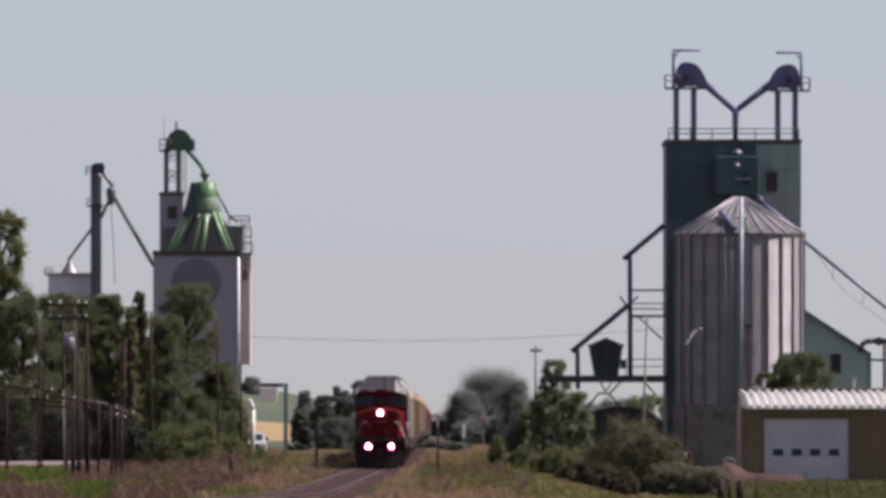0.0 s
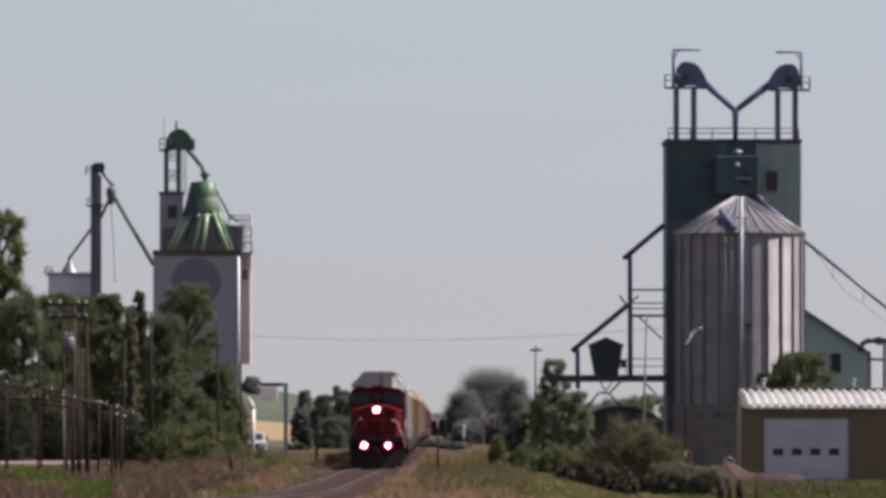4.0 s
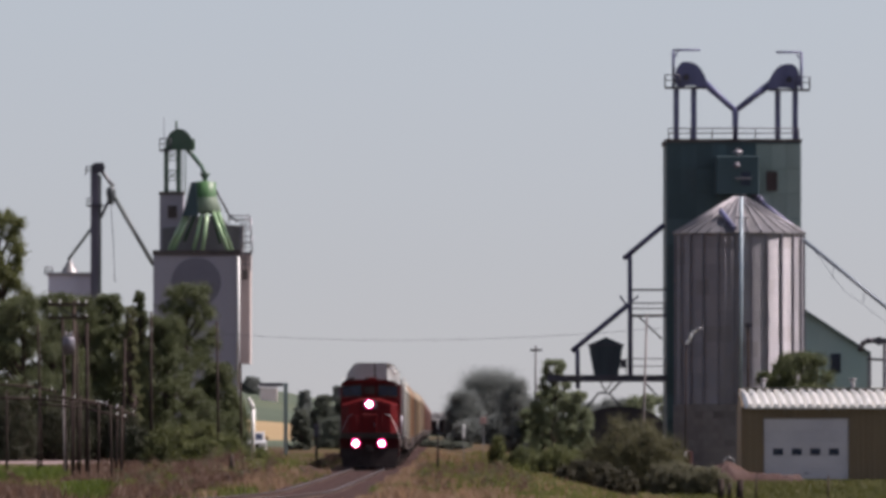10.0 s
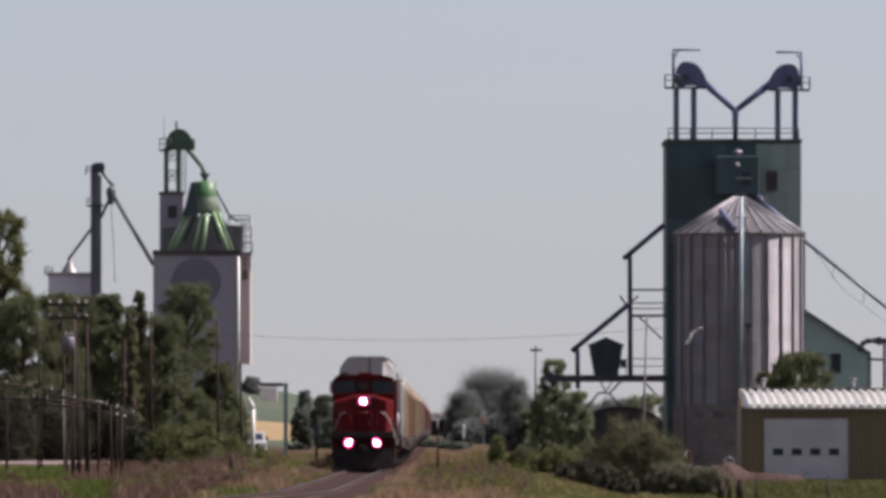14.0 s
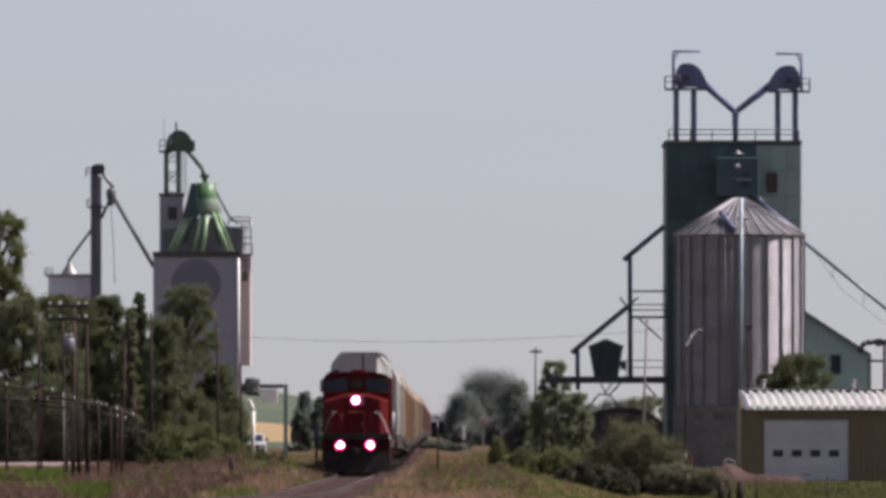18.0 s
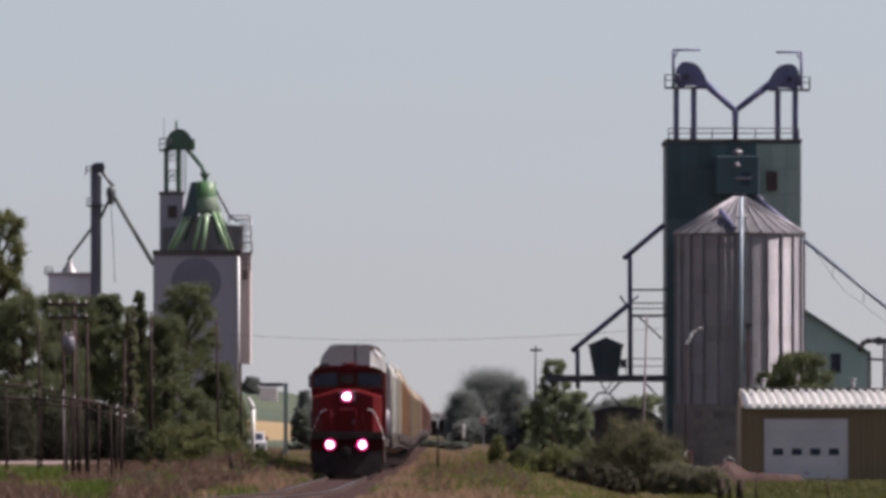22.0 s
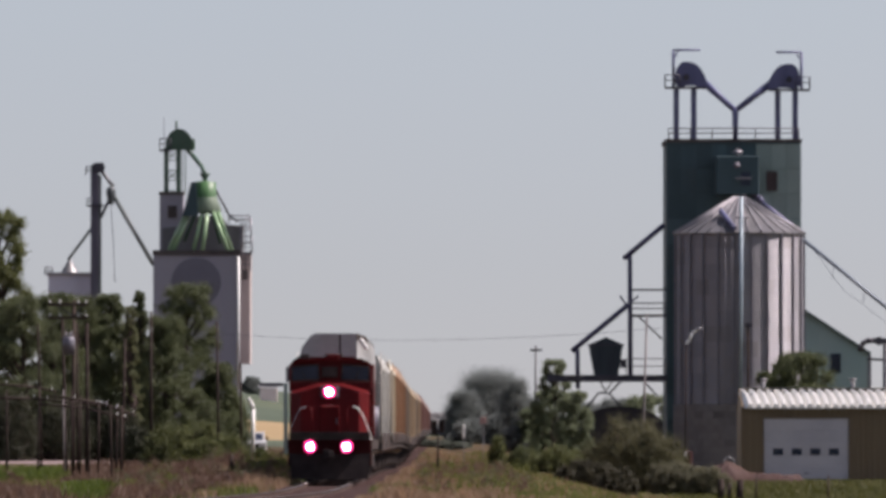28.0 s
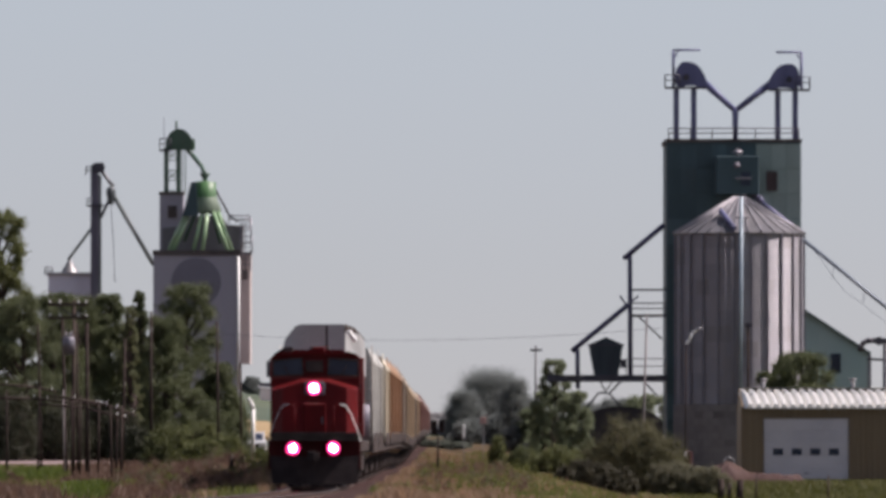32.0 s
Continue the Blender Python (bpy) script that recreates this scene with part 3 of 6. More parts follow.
    # flared radiator housing at the rear, two pale front sheets with a dark seam
    part("radiator", Geo().prism([(-1.2, 3.4), (-1.24, 4.25), (-1.18, 4.52), (-0.86, 4.93), (-0.7, 5.0), (0.72, 5.0), (0.98, 4.86), (1.14, 4.68), (1.24, 4.4), (1.27, 4.1), (1.27, 3.4)], 16.98, 21.0), LOCO_ROOF, lo, "dusty grey flared radiator housing")
    part("radiator_nose", Geo().prism([(-1.2, 3.4), (-1.24, 4.25), (-1.18, 4.52), (-0.86, 4.93), (-0.7, 5.0), (0.66, 5.0), (0.66, 3.4)], 16.0, 16.98), LOCO_ROOF, lo)
    part("radiator_front", Geo().prism([(-1.18, 3.5), (-1.21, 4.24), (-1.15, 4.5), (-0.84, 4.9), (-0.69, 4.97), (0.085, 4.97), (0.085, 3.5)], 15.9, 16.0), LOCO_ROOF, lo)
    part("radiator_front", Geo().prism([(0.155, 3.5), (0.155, 4.97), (0.66, 4.97), (0.69, 4.64), (0.69, 3.5)], 15.9, 16.0), LOCO_ROOF, lo)
    # the corner is cut back and faces the sun; a dark grille caps it
    part("radiator_cheek", Geo().add([(0.70, 15.92, 3.5), (1.24, 16.9, 3.5), (1.29, 16.9, 4.46), (1.12, 16.5, 4.70), (0.70, 15.92, 4.76), (0.62, 16.1, 3.5), (1.1, 16.97, 3.5), (1.1, 16.97, 4.4), (0.9, 16.6, 4.65), (0.62, 16.1, 4.7)],
                                     [(0, 1, 2, 3, 4), (9, 8, 7, 6, 5), (4, 3, 8, 9), (3, 2, 7, 8), (2, 1, 6, 7), (1, 0, 5, 6), (0, 4, 9, 5)]), LOCO_ROOF, lo, "sunlit pale corner sheet")
    part("radiator_grille", Geo().add([(0.70, 15.94, 4.77), (1.12, 16.52, 4.71), (1.28, 16.9, 4.48), (0.68, 15.97, 4.99), (0.98, 16.5, 4.90), (1.24, 16.97, 4.60), (0.62, 16.2, 4.75), (1.0, 16.98, 4.45)],
                                      [(0, 1, 4, 3), (1, 2, 5, 4), (3, 4, 5, 7, 6), (0, 3, 6), (2, 7, 5), (0, 6, 7, 2, 1)]), BLACK, lo)
    part("radiator_seam", Geo().box(0.09, 0.15, 15.95, 16.0, 3.5, 4.95), BLACK, lo)
    part("exhaust", Geo().box(-0.3, 0.3, 9.5, 10.6, 4.08, 4.26, 0.03), BLACK, lo)
    part("cab_gear", Geo().prism([(-1.28, 3.86), (-0.72, 3.95), (-0.72, 4.2), (-0.98, 4.18), (-1.28, 3.98)], 4.0, 5.2), BLACK, lo)
    h = Geo()
    for k in range(3):
        h.tube((1.0 + 0.07 * k, 3.0, 4.62 - 0.1 * k), (1.0 + 0.07 * k, 3.5, 4.62 - 0.1 * k), 0.05, 0.08)
    part("horn", h, WHITE_PAINT, lo)
    # long hood, radiators, flank doors
    part("hood", Geo().prism([(-0.95, 1.42), (-0.95, 3.95), (-0.75, 4.12), (0.75, 4.12), (0.95, 3.95), (0.95, 1.42)], 5.2, 20.6), RED, lo)
    for k in range(9):
        d = part("hood_door", Geo().box(0.945, 0.975, 5.6 + 1.05 * k, 6.55 + 1.05 * k, 1.7, 3.9, 0.008), RED, lo)
        part("door_latch", Geo().box(0.97, 0.99, 6.4 + 1.05 * k, 6.46 + 1.05 * k, 2.6, 2.8), DARK_STEEL, d)
    part("fuel_tank", Geo().prism([(-1.3, 0.95), (-1.3, 0.5), (-1.05, 0.22), (1.05, 0.22), (1.3, 0.5), (1.3, 0.95)], 7.6, 13.8), BLACK, lo)
    # handrails
    for s in (-1, 1):
        # sunward rails white, the others dull: side light put into their colours
        part("front_handrail", Geo().path([(s * 0.75, 0.42, 2.47), (s * 0.93, 0.42, 2.43), (s * 1.08, 0.42, 2.2), (s * 1.2, 0.45, 1.88), (s * 1.30, 0.5, 1.64)], 0.015), WHITE_PAINT if s > 0 else GALV_DULL, lo, "grab rail, white on the lit side and dull opposite")
        part("rail_post", Geo().path([(s * 0.58, 0.42, 1.64), (s * 0.58, 0.42, 2.42), (s * 0.75, 0.42, 2.47)], 0.016), RED, lo)
        part("step_rail", Geo().path([(s * 1.30, 0.5, 1.64), (s * 1.34, 0.5, 1.5), (s * 1.34, 0.5, 0.95)], 0.015), WHITE_PAINT if s > 0 else DARK_STEEL, lo)
        part("side_handrail", Geo().path([(s * 1.38, 5.3, 2.5), (s * 1.38, 20.8, 2.5)], 0.02), GALV_DULL, lo)
        for k in range(8):
            part("stanchion", Geo().tube((s * 1.38, 5.4 + 2.2 * k, 1.4), (s * 1.38, 5.4 + 2.2 * k, 2.5), 0.018, n=6), GALV_DULL, lo)
        for k in range(4):
            part("step", Geo().box(s * 1.2 - 0.17, s * 1.2 + 0.17, 0.7, 1.0, 0.35 + 0.29 * k, 0.38 + 0.29 * k), DARK_STEEL, lo)
    # lamps, each backed by a glowing disc that imitates its pink bloom
    hd = part("headlight", Geo().box(-0.3, 0.3, 0.70, 1.0, 2.74, 3.14, 0.04), DARK_STEEL, lo)
    part("lamp_rim", Geo().tube((-0.02, 0.68, 2.95), (-0.02, 0.71, 2.95), 0.205, n=24), LAMP_HALO, hd)
    part("lamp_glass", Geo().tube((-0.02, 0.65, 2.95), (-0.02, 0.69, 2.95), 0.10, n=24), LAMP_WHITE, hd, "glaring white headlight")
    for x in (-0.63, 0.56):
        di = part("ditch_light", Geo().tube((x, 0.22, 1.17), (x, 0.46, 1.17), 0.2, n=20), DARK_STEEL, lo)
        part("lamp_rim", Geo().tube((x, 0.20, 1.17), (x, 0.23, 1.17), 0.205, n=24), LAMP_HALO, di)
        part("lamp_glass", Geo().tube((x, 0.17, 1.17), (x, 0.21, 1.17), 0.092, n=24), LAMP_WHITE, di, "glaring white ditch light")
    truck(lo, 4.2, 0.53, 1.9, 3)
    truck(lo, 17.4, 0.53, 1.9, 3)
    return lo


def hopper_car(paint, label, w=1.5):
    """A covered grain hopper, 17.6 m long, front at y = 0."""
    car = thing("hopper_car", 0, 0, 0, label, "freight car", "grain cars of the train")
    sec = [(-w, 1.25), (-w, 1.5), (-w, 2.6), (-w, 3.9), (-w + 0.15, 4.3), (-0.6, 4.54), (0.6, 4.54), (w - 0.15, 4.3), (w, 3.9), (w, 2.6), (w, 1.5), (w, 1.25)]
    n = len(sec)
    g = Geo()
    vs = [(x, y if z > 2.4 else (y + (1.6 if y < 8 else -1.6) * (2.4 - z) / 1.2), z) for y in (1.0, 16.6) for x, z in sec]
    g.add(vs, [tuple(range(n - 1, -1, -1)), tuple(range(n, 2 * n))] + [(i, (i + 1) % n, n + (i + 1) % n, n + i) for i in range(n)])
    body = part("body", g, paint, car)
    rib = Geo().box(w - 0.005, w + 0.018, -0.05, 0.05, 1.3, 3.9).mesh("rib", paint)
    for k in range(8):
        shared("rib", rib, body, (0, 1.5 + 2.1 * k, 0))
    part("side_sill", Geo().box(w - 0.01, w + 0.035, 1.6, 16.0, 1.2, 1.62, 0.01), BLACK, body)
    part("top_chord", Geo().box(w - 0.02, w + 0.03, 1.2, 16.4, 3.84, 3.98, 0.01), paint, body)
    part("end_post", Geo().box(w - 0.12, w + 0.03, 0.98, 1.12, 1.5, 4.0, 0.01), paint, body)
    part("sill", Geo().box(-1.5, 1.5, 0.3, 17.3, 1.0, 1.25), BLACK, car)
    w = Geo()
    for k in range(-1, 2):
        w.box(0.2 * k - 0.08, 0.2 * k + 0.08, 0.6, 17.0, 4.68, 4.72)
    part("roof_walkway", w, DARK_STEEL, car)
    h = Geo().box(-0.42, 0.42, -0.9, 0.9, 0, 0.13, 0.04).mesh("roof_hatch", paint)
    for k in range(6):
        shared("roof_hatch", h, car, (0, 2.3 + 2.6 * k, 4.54))
    for k in range(3):
        y = 4.2 + 4.6 * k
        c = Geo().add([(-1.2, y - 1.9, 1.3), (1.2, y - 1.9, 1.3), (1.2, y + 1.9, 1.3), (-1.2, y + 1.9, 1.3), (-0.5, y - 0.4, 0.4), (0.5, y - 0.4, 0.4), (0.5, y + 0.4, 0.4), (-0.5, y + 0.4, 0.4)],
                      [(4, 5, 6, 7), (0, 4, 5, 1), (1, 5, 6, 2), (2, 6, 7, 3), (3, 7, 4, 0)])
        part("hopper_chute", c, paint, car)
    for s in (-1, 1):
        la = Geo()
        for k in range(9):
            la.tube((s * 1.45, 0.35, 1.3 + 0.34 * k), (s * 1.0, 0.35, 1.3 + 0.34 * k), 0.02, n=5)
        la.tube((s * 1.45, 0.35, 1.1), (s * 1.45, 0.35, 4.4), 0.025, n=5).tube((s * 1.0, 0.35, 1.1), (s * 1.0, 0.35, 4.4), 0.025, n=5)
        part("end_ladder", la, paint, car)
    part("coupler", Geo().box(-0.13, 0.13, -0.15, 0.5, 0.8, 1.02), DARK_STEEL, car)
    truck(car, 2.0, 0.46, 1.78, 2)
    truck(car, 15.6, 0.46, 1.78, 2)
    return car


# ---- the green elevator and its steel bin ----
def guard_rail(g, pts, h=1.1, r=0.035):
    for a, b in zip(pts, pts[1:]):
        a, b = Vector(a), Vector(b)
        for k in (h, h * 0.55):
            g.tube(a + Vector((0, 0, k)), b + Vector((0, 0, k)), r, n=6)
        n = max(int((b - a).length / 1.3), 1)
        for i in range(n + 1):
            p = a.lerp(b, i / n)
            g.tube(p, p + Vector((0, 0, h)), r, n=6)
    return g


def hooded_head(parent, x, y, z0, rx, rz, side, material):
    """The hooded casing of a bucket elevator, upright on the crane's side and sloping down to its spout."""
    prof = [(-1.0, 0.12), (-1.0, 0.5), (-0.93, 0.72), (-0.76, 0.9), (-0.5, 1.0), (-0.1, 1.0), (0.25, 0.94), (0.58, 0.76), (0.86, 0.47), (1.06, 0.12), (0.98, -0.06), (0.72, 0.0), (0.5, 0.0), (0.3, 0.06), (-0.3, 0.06), (-0.5, 0.0), (-0.8, 0.0)]
    if side > 0:
        prof = [(-a, b) for a, b in reversed(prof)]
    return part("leg_head", Geo().prism([(x + a * rx, z0 + b * rz) for a, b in prof], y - 0.55, y + 0.55), material, parent)


def dome_head(parent, x, y, z0, rx, rz, material, name="leg_head"):
    """The rounded casing at the top of a bucket elevator."""
    g = Geo()
    prof = [(-rx, 0)] + [(-rx * math.cos(a), 0.25 * rz + 0.75 * rz * math.sin(a)) for a in np.linspace(0, math.pi, 13)] + [(rx, 0)]
    g.prism([(x + px, z0 + pz) for px, pz in prof], y - 0.55, y + 0.55)
    return part(name, g, material, parent)


def green_elevator():
    y = 630.0
    el = thing("grain_elevator", 17.99, y + 5, -1.0, "tall dark green grain elevator with twin bucket legs", "grain elevator")
    part("tower", Geo().box(13.86, 22.19, y, y + 10, -1.0, 19.65, 0.05), GREEN_TOWER, el)
    # siding sheets, a paler grey-green kind at the upper right
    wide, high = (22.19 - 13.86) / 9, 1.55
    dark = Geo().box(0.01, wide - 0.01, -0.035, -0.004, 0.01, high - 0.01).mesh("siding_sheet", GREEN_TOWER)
    pale = Geo().box(0.01, wide - 0.01, -0.035, -0.004, 0.01, high - 0.01).mesh("siding_sheet", GREY_GREEN)
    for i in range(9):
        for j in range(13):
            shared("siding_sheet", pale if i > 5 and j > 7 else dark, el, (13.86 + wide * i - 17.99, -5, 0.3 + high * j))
    part("cornice", Geo().box(13.76, 22.23, y - 0.12, y + 10.1, 19.55, 19.76), ROOF_DARK, el)
    wi = part("window", Geo().box(20.10, 20.66, y - 0.08, y - 0.04, 16.61, 17.66), BOARD_RED, el, "brown-red boarded window")
    f = Geo()
    for a, b, c, d in ((1356, 1358.3, 338, 304), (1374, 1376.3, 338, 304), (1358.3, 1374, 306, 303), (1358.3, 1374, 339, 336)):
        f.box((a - 784) * 0.035, (b - 784) * 0.035, y - 0.12, y - 0.05, 1.7 + (762 - c) * 0.035, 1.7 + (762 - d) * 0.035)
    part("window_frame", f, ROOF_DARK, wi)
    part("deck_rail", guard_rail(Geo(), [(14.00, y + 0.2, 19.76), (22.05, y + 0.2, 19.76), (22.05, y + 6, 19.76)], 0.66), DARK_STEEL, el)
    # twin legs with round heads
    for a, b, hx, top, jib, arm in ((1198, 1229, 1224, 153, 1193, 1240), (1378, 1409, 1389, 157, 1420, 1375)):
        cx = (hx - 784) * 0.035
        for px in (a, b):
            xx = (px - 784) * 0.035
            part("leg_casing", Geo().box(xx - 0.17, xx + 0.17, y + 1.2, y + 1.7, 19.72, 1.7 + (762 - top) * 0.035, 0.02), BLUE_LEG, el)
        s = -1 if jib < hx else 1
        hd = hooded_head(el, cx, y + 1.45, 1.7 + (762 - top) * 0.035, 0.97, 1.56, s, BLUE_LEG)
        part("drive_motor", Geo().tube((cx + s * 0.3, y + 0.6, 1.7 + (762 - top) * 0.035 + 0.6), (cx + s * 0.3, y + 0.95, 1.7 + (762 - top) * 0.035 + 0.6), 0.2), DARK_STEEL, hd)
        p0, p1 = (jib - 784) * 0.035, (arm - 784) * 0.035
        zt = 1.7 + (762 - (87 if s < 0 else 91)) * 0.035
        part("jib_crane", Geo().tube((p0, y + 1.4, zt - 2.3), (p0, y + 1.4, zt), 0.09).tube((p0, y + 1.4, zt), (p1, y + 1.4, zt), 0.07).tube((p0, y + 1.4, zt - 0.55), (p0 - s * 0.35, y + 1.4, zt), 0.04), BLUE_LEG, el)
        e0, e1 = (cx + s * 1.6, cx + s * 0.7)
        zp = 1.7 + (762 - top) * 0.035
        part("head_platform", Geo().box(min(e0, cx - s * 0.95), max(e0, cx - s * 0.95), y + 0.8, y + 2.1, zp - 0.10, zp), DARK_STEEL, el)
        part("platform_rail", guard_rail(Geo(), [(e0, y + 2.0, zp), (e0, y + 0.8, zp), (e1, y + 0.8, zp)], 0.75, 0.03), DARK_STEEL, el)
    yx, yz = 18.16, 21.54
    part("spout", Geo().tube((16.1, y + 1.4, 23.42), (yx, y + 1.4, yz), 0.24, 0.17), BLUE_LEG, el)
    part("spout", Geo().tube((20.45, y + 1.4, 23.32), (yx, y + 1.4, yz), 0.24, 0.17), BLUE_LEG, el)
    part("spout", Geo().tube((yx, y + 1.4, yz + 0.1), (yx, y + 1.4, 19.72), 0.21, 0.16), BLUE_LEG, el)
    # distributor house in front of the tower, over the bin
    part("distributor_house", Geo().box(16.89, 19.52, y - 2.2, y - 0.05, 16.26, 18.64, 0.04), GREEN_TOWER, el)
    part("vent_cap", Geo().lathe(18.23, y - 1.2, [(0.12, 18.64), (0.12, 18.85), (0.4, 18.85), (0.1, 19.06), (0.01, 19.09)], 14), GALV, el)
    part("house_opening", Geo().box(18.41, 18.97, y - 2.26, y - 2.2, 16.82, 17.66), GLASS_DARK, el)
    part("house_lamp", Geo().lathe(18.13, y - 2.4, [(0.05, 17.87), (0.2, 17.97), (0.2, 18.15), (0.05, 18.25)], 12), GALV_DULL, el)
    part("house_ledge", Geo().box(18.06, 19.04, y - 2.5, y - 2.2, 17.21, 17.31), GALV, el)
    part("spout_elbow", Geo().path([(18.97, y - 1.2, 16.54), (19.46, y - 1.2, 16.12), (19.74, y - 1.0, 15.84)], 0.2), BLUE_LEG, el)
    # loading arm over the siding
    part("load_spout", Geo().tube((13.72, y + 0.6, 14.44), (11.20, y + 0.6, 12.34), 0.16), LOAD_PAINT, el)
    part("load_pipe", Geo().tube((11.59, y + 0.6, 12.55), (11.62, y + 0.6, 4.99), 0.15), LOAD_PAINT, el)
    part("load_spout", Geo().tube((11.48, y + 0.6, 9.47), (7.98, y + 0.6, 6.60), 0.16), LOAD_PAINT, el)
    part("load_pipe", Geo().tube((8.33, y + 0.6, 6.74), (8.37, y + 0.6, 4.29), 0.14), LOAD_PAINT, el)
    part("winch_arm", Geo().path([(10.96, y + 0.6, 10.03), (11.41, y + 0.6, 9.47), (12.11, y + 0.6, 10.03)], 0.06), LOAD_PAINT, el)
    dk = Geo().box(6.44, 13.86, y - 0.2, y + 1.4, 4.71, 5.13, 0.03)
    deck = part("loading_deck", dk, DARK_STEEL, el)
    part("deck_rail", guard_rail(Geo(), [(11.34, y - 0.15, 5.13), (13.72, y - 0.15, 5.13)], 1.0, 0.03), DARK_STEEL, deck)
    hz0, hz1, hz2 = 5.09, 7.02, 7.48
    hx0, hx1 = 9.03, 11.16
    hp = Geo()
    hp.prism([(9.38, hz0), (10.85, hz0), (hx1, hz1), ((hx0 + hx1) / 2, hz2), (hx0, hz1)], y - 0.1, y + 1.8)
    part("surge_hopper", hp, HOPPER_DARK, el, "dark tapered hopper with peaked lid")
    part("hopper_rim", Geo().box(hx0 - 0.06, hx1 + 0.06, y - 0.16, y + 1.86, hz1 - 0.08, hz1 + 0.03), DARK_STEEL, el)
    part("control_box", Geo().box(10.99, 11.34, y, y + 0.3, 5.55, 6.11, 0.03), DARK_STEEL, el)
    part("bracing", Geo().path([(8.89, y, 3.10), (9.66, y, 4.04), (10.29, y, 3.97), (11.06, y, 4.78)], 0.055), DARK_STEEL, el)
    part("bracing", Geo().path([(9.77, y, 4.71), (10.08, y, 4.08), (10.46, y, 4.71)], 0.045), DARK_STEEL, el)
    part("bracing", Geo().path([(10.29, y, 4.01), (10.64, y, 3.59), (10.96, y, 3.10)], 0.05), DARK_STEEL, el)
    part("bracing", Geo().tube((12.49, y, 4.71), (13.23, y, 3.87), 0.05), DARK_STEEL, el)
    part("gallery", guard_rail(Geo(), [(11.69, y + 0.5, 8.84), (13.86, y + 0.5, 8.84)], 0.75, 0.04), DARK_STEEL, el)
    part("gallery_floor", Geo().box(11.62, 13.86, y, y + 1, 8.73, 8.88), DARK_STEEL, el)
    part("tie_bar", Geo().tube((11.62, y + 0.5, 10.41), (13.86, y + 0.5, 10.41), 0.06), DARK_STEEL, el)
    part("tie_bar", Geo().tube((12.11, y + 0.5, 8.77), (13.58, y + 0.5, 7.37), 0.05), DARK_STEEL, el)
    part("roof_spout", Geo().tube((19.32, y - 1, 16.12), (21.70, y - 1, 14.30), 0.13), BLUE_LEG, el)
    part("spout_trough", Geo().tube((16.94, 620, 15.07), (17.71, 618, 13.98), 0.16), BLUE_LEG, el)
    return el


def steel_bin():
    y, x, r = 622.0, 18.14, 3.905
    z0, z1 = 3.29, 13.73
    bn = thing("grain_bin", x, y, -1.0, "tall galvanized steel grain bin on a concrete base", "grain bin")
    part("shell", Geo().lathe(x, y, [(r - 0.06, z0), (r - 0.06, z1)], 48), GALV, bn)
    # corrugated wall sheets, ring by ring
    nsh, nring = 24, 11
    hh, arc = (z1 - z0) / nring, 2 * math.pi / nsh
    g = Geo()
    cols, rows = 5, 13
    vs = [((r + 0.020 * (1 if j % 2 else -1)) * math.sin((i / cols - 0.5) * arc), -(r + 0.020 * (1 if j % 2 else -1)) * math.cos((i / cols - 0.5) * arc), hh * j / (rows - 1)) for j in range(rows) for i in range(cols + 1)]
    g.add(vs, [(j * (cols + 1) + i, j * (cols + 1) + i + 1, (j + 1) * (cols + 1) + i + 1, (j + 1) * (cols + 1) + i) for j in range(rows - 1) for i in range(cols)])
    me = g.mesh("wall_sheet", GALV)
    for k in range(nring):
        for i in range(nsh):
            shared("wall_sheet", me, bn, (0, 0, z0 + 1.0 + hh * k), (i + 0.5 * (k % 2)) * arc)
    # upright stiffeners
    st = Geo().box(-0.04, 0.04, -0.11, 0.0, 0, z1 - z0).mesh("stiffener", GALV_DULL)
    for i in range(24):
        a = (i + 0.6) * arc
        shared("stiffener", st, bn, ((r + 0.01) * math.sin(a), -(r + 0.01) * math.cos(a), z0 + 1.0), a)
    # cone roof of wedge sheets with raised seams
    zt, nr = 15.94, 30
    ra = 2 * math.pi / nr
    rise = zt - z1
    w = Geo()
    e = r + 0.16
    w.add([(e * math.sin(-ra / 2 + 0.01), -e * math.cos(ra / 2), 0), (e * math.sin(ra / 2 - 0.01), -e * math.cos(ra / 2), 0), (0.35 * math.sin(ra / 2), -0.35, rise), (-0.35 * math.sin(ra / 2), -0.35, rise),
           (e * math.sin(-ra / 2 + 0.01), -e * math.cos(ra / 2), -0.05), (e * math.sin(ra / 2 - 0.01), -e * math.cos(ra / 2), -0.05)], [(0, 1, 2, 3), (4, 5, 1, 0)])
    wm = w.mesh("roof_sheet", GALV_ROOF)
    sm = Geo().tube((0, -e - 0.01, 0.04), (0, -0.35, rise + 0.05), 0.05, n=6).mesh("roof_seam", GALV)
    for i in range(nr):
        shared("roof_sheet", wm, bn, (0, 0, z1 + 1.0), i * ra)
        shared("roof_seam", sm, bn, (0, 0, z1 + 1.0), (i + 0.5) * ra)
    part("roof_cap", Geo().lathe(x, y, [(0.5, zt - 0.25), (0.42, zt - 0.05), (0.2, zt + 0.05), (0.01, zt + 0.1)], 20), GALV, bn)
    part("eave_ring", Geo().lathe(x, y, [(r + 0.02, z1 - 0.12), (r + 0.1, z1 - 0.1), (r + 0.1, z1), (r + 0.02, z1)], 48), GALV, bn)
    part("base", Geo().lathe(x, y, [(r + 0.1, -1.2), (r + 0.1, z0), (r - 0.3, z0 + 0.02)], 40), CONCRETE, bn, "stained concrete base ring")
    rb, nb, nc = r + 0.1, 36, 10
    ba, bh = 2 * math.pi / nb, (z0 + 1.0) / nc
    bb = Geo()
    ring = [(k / 3 - 0.5) * (ba - 0.003) for k in range(4)]
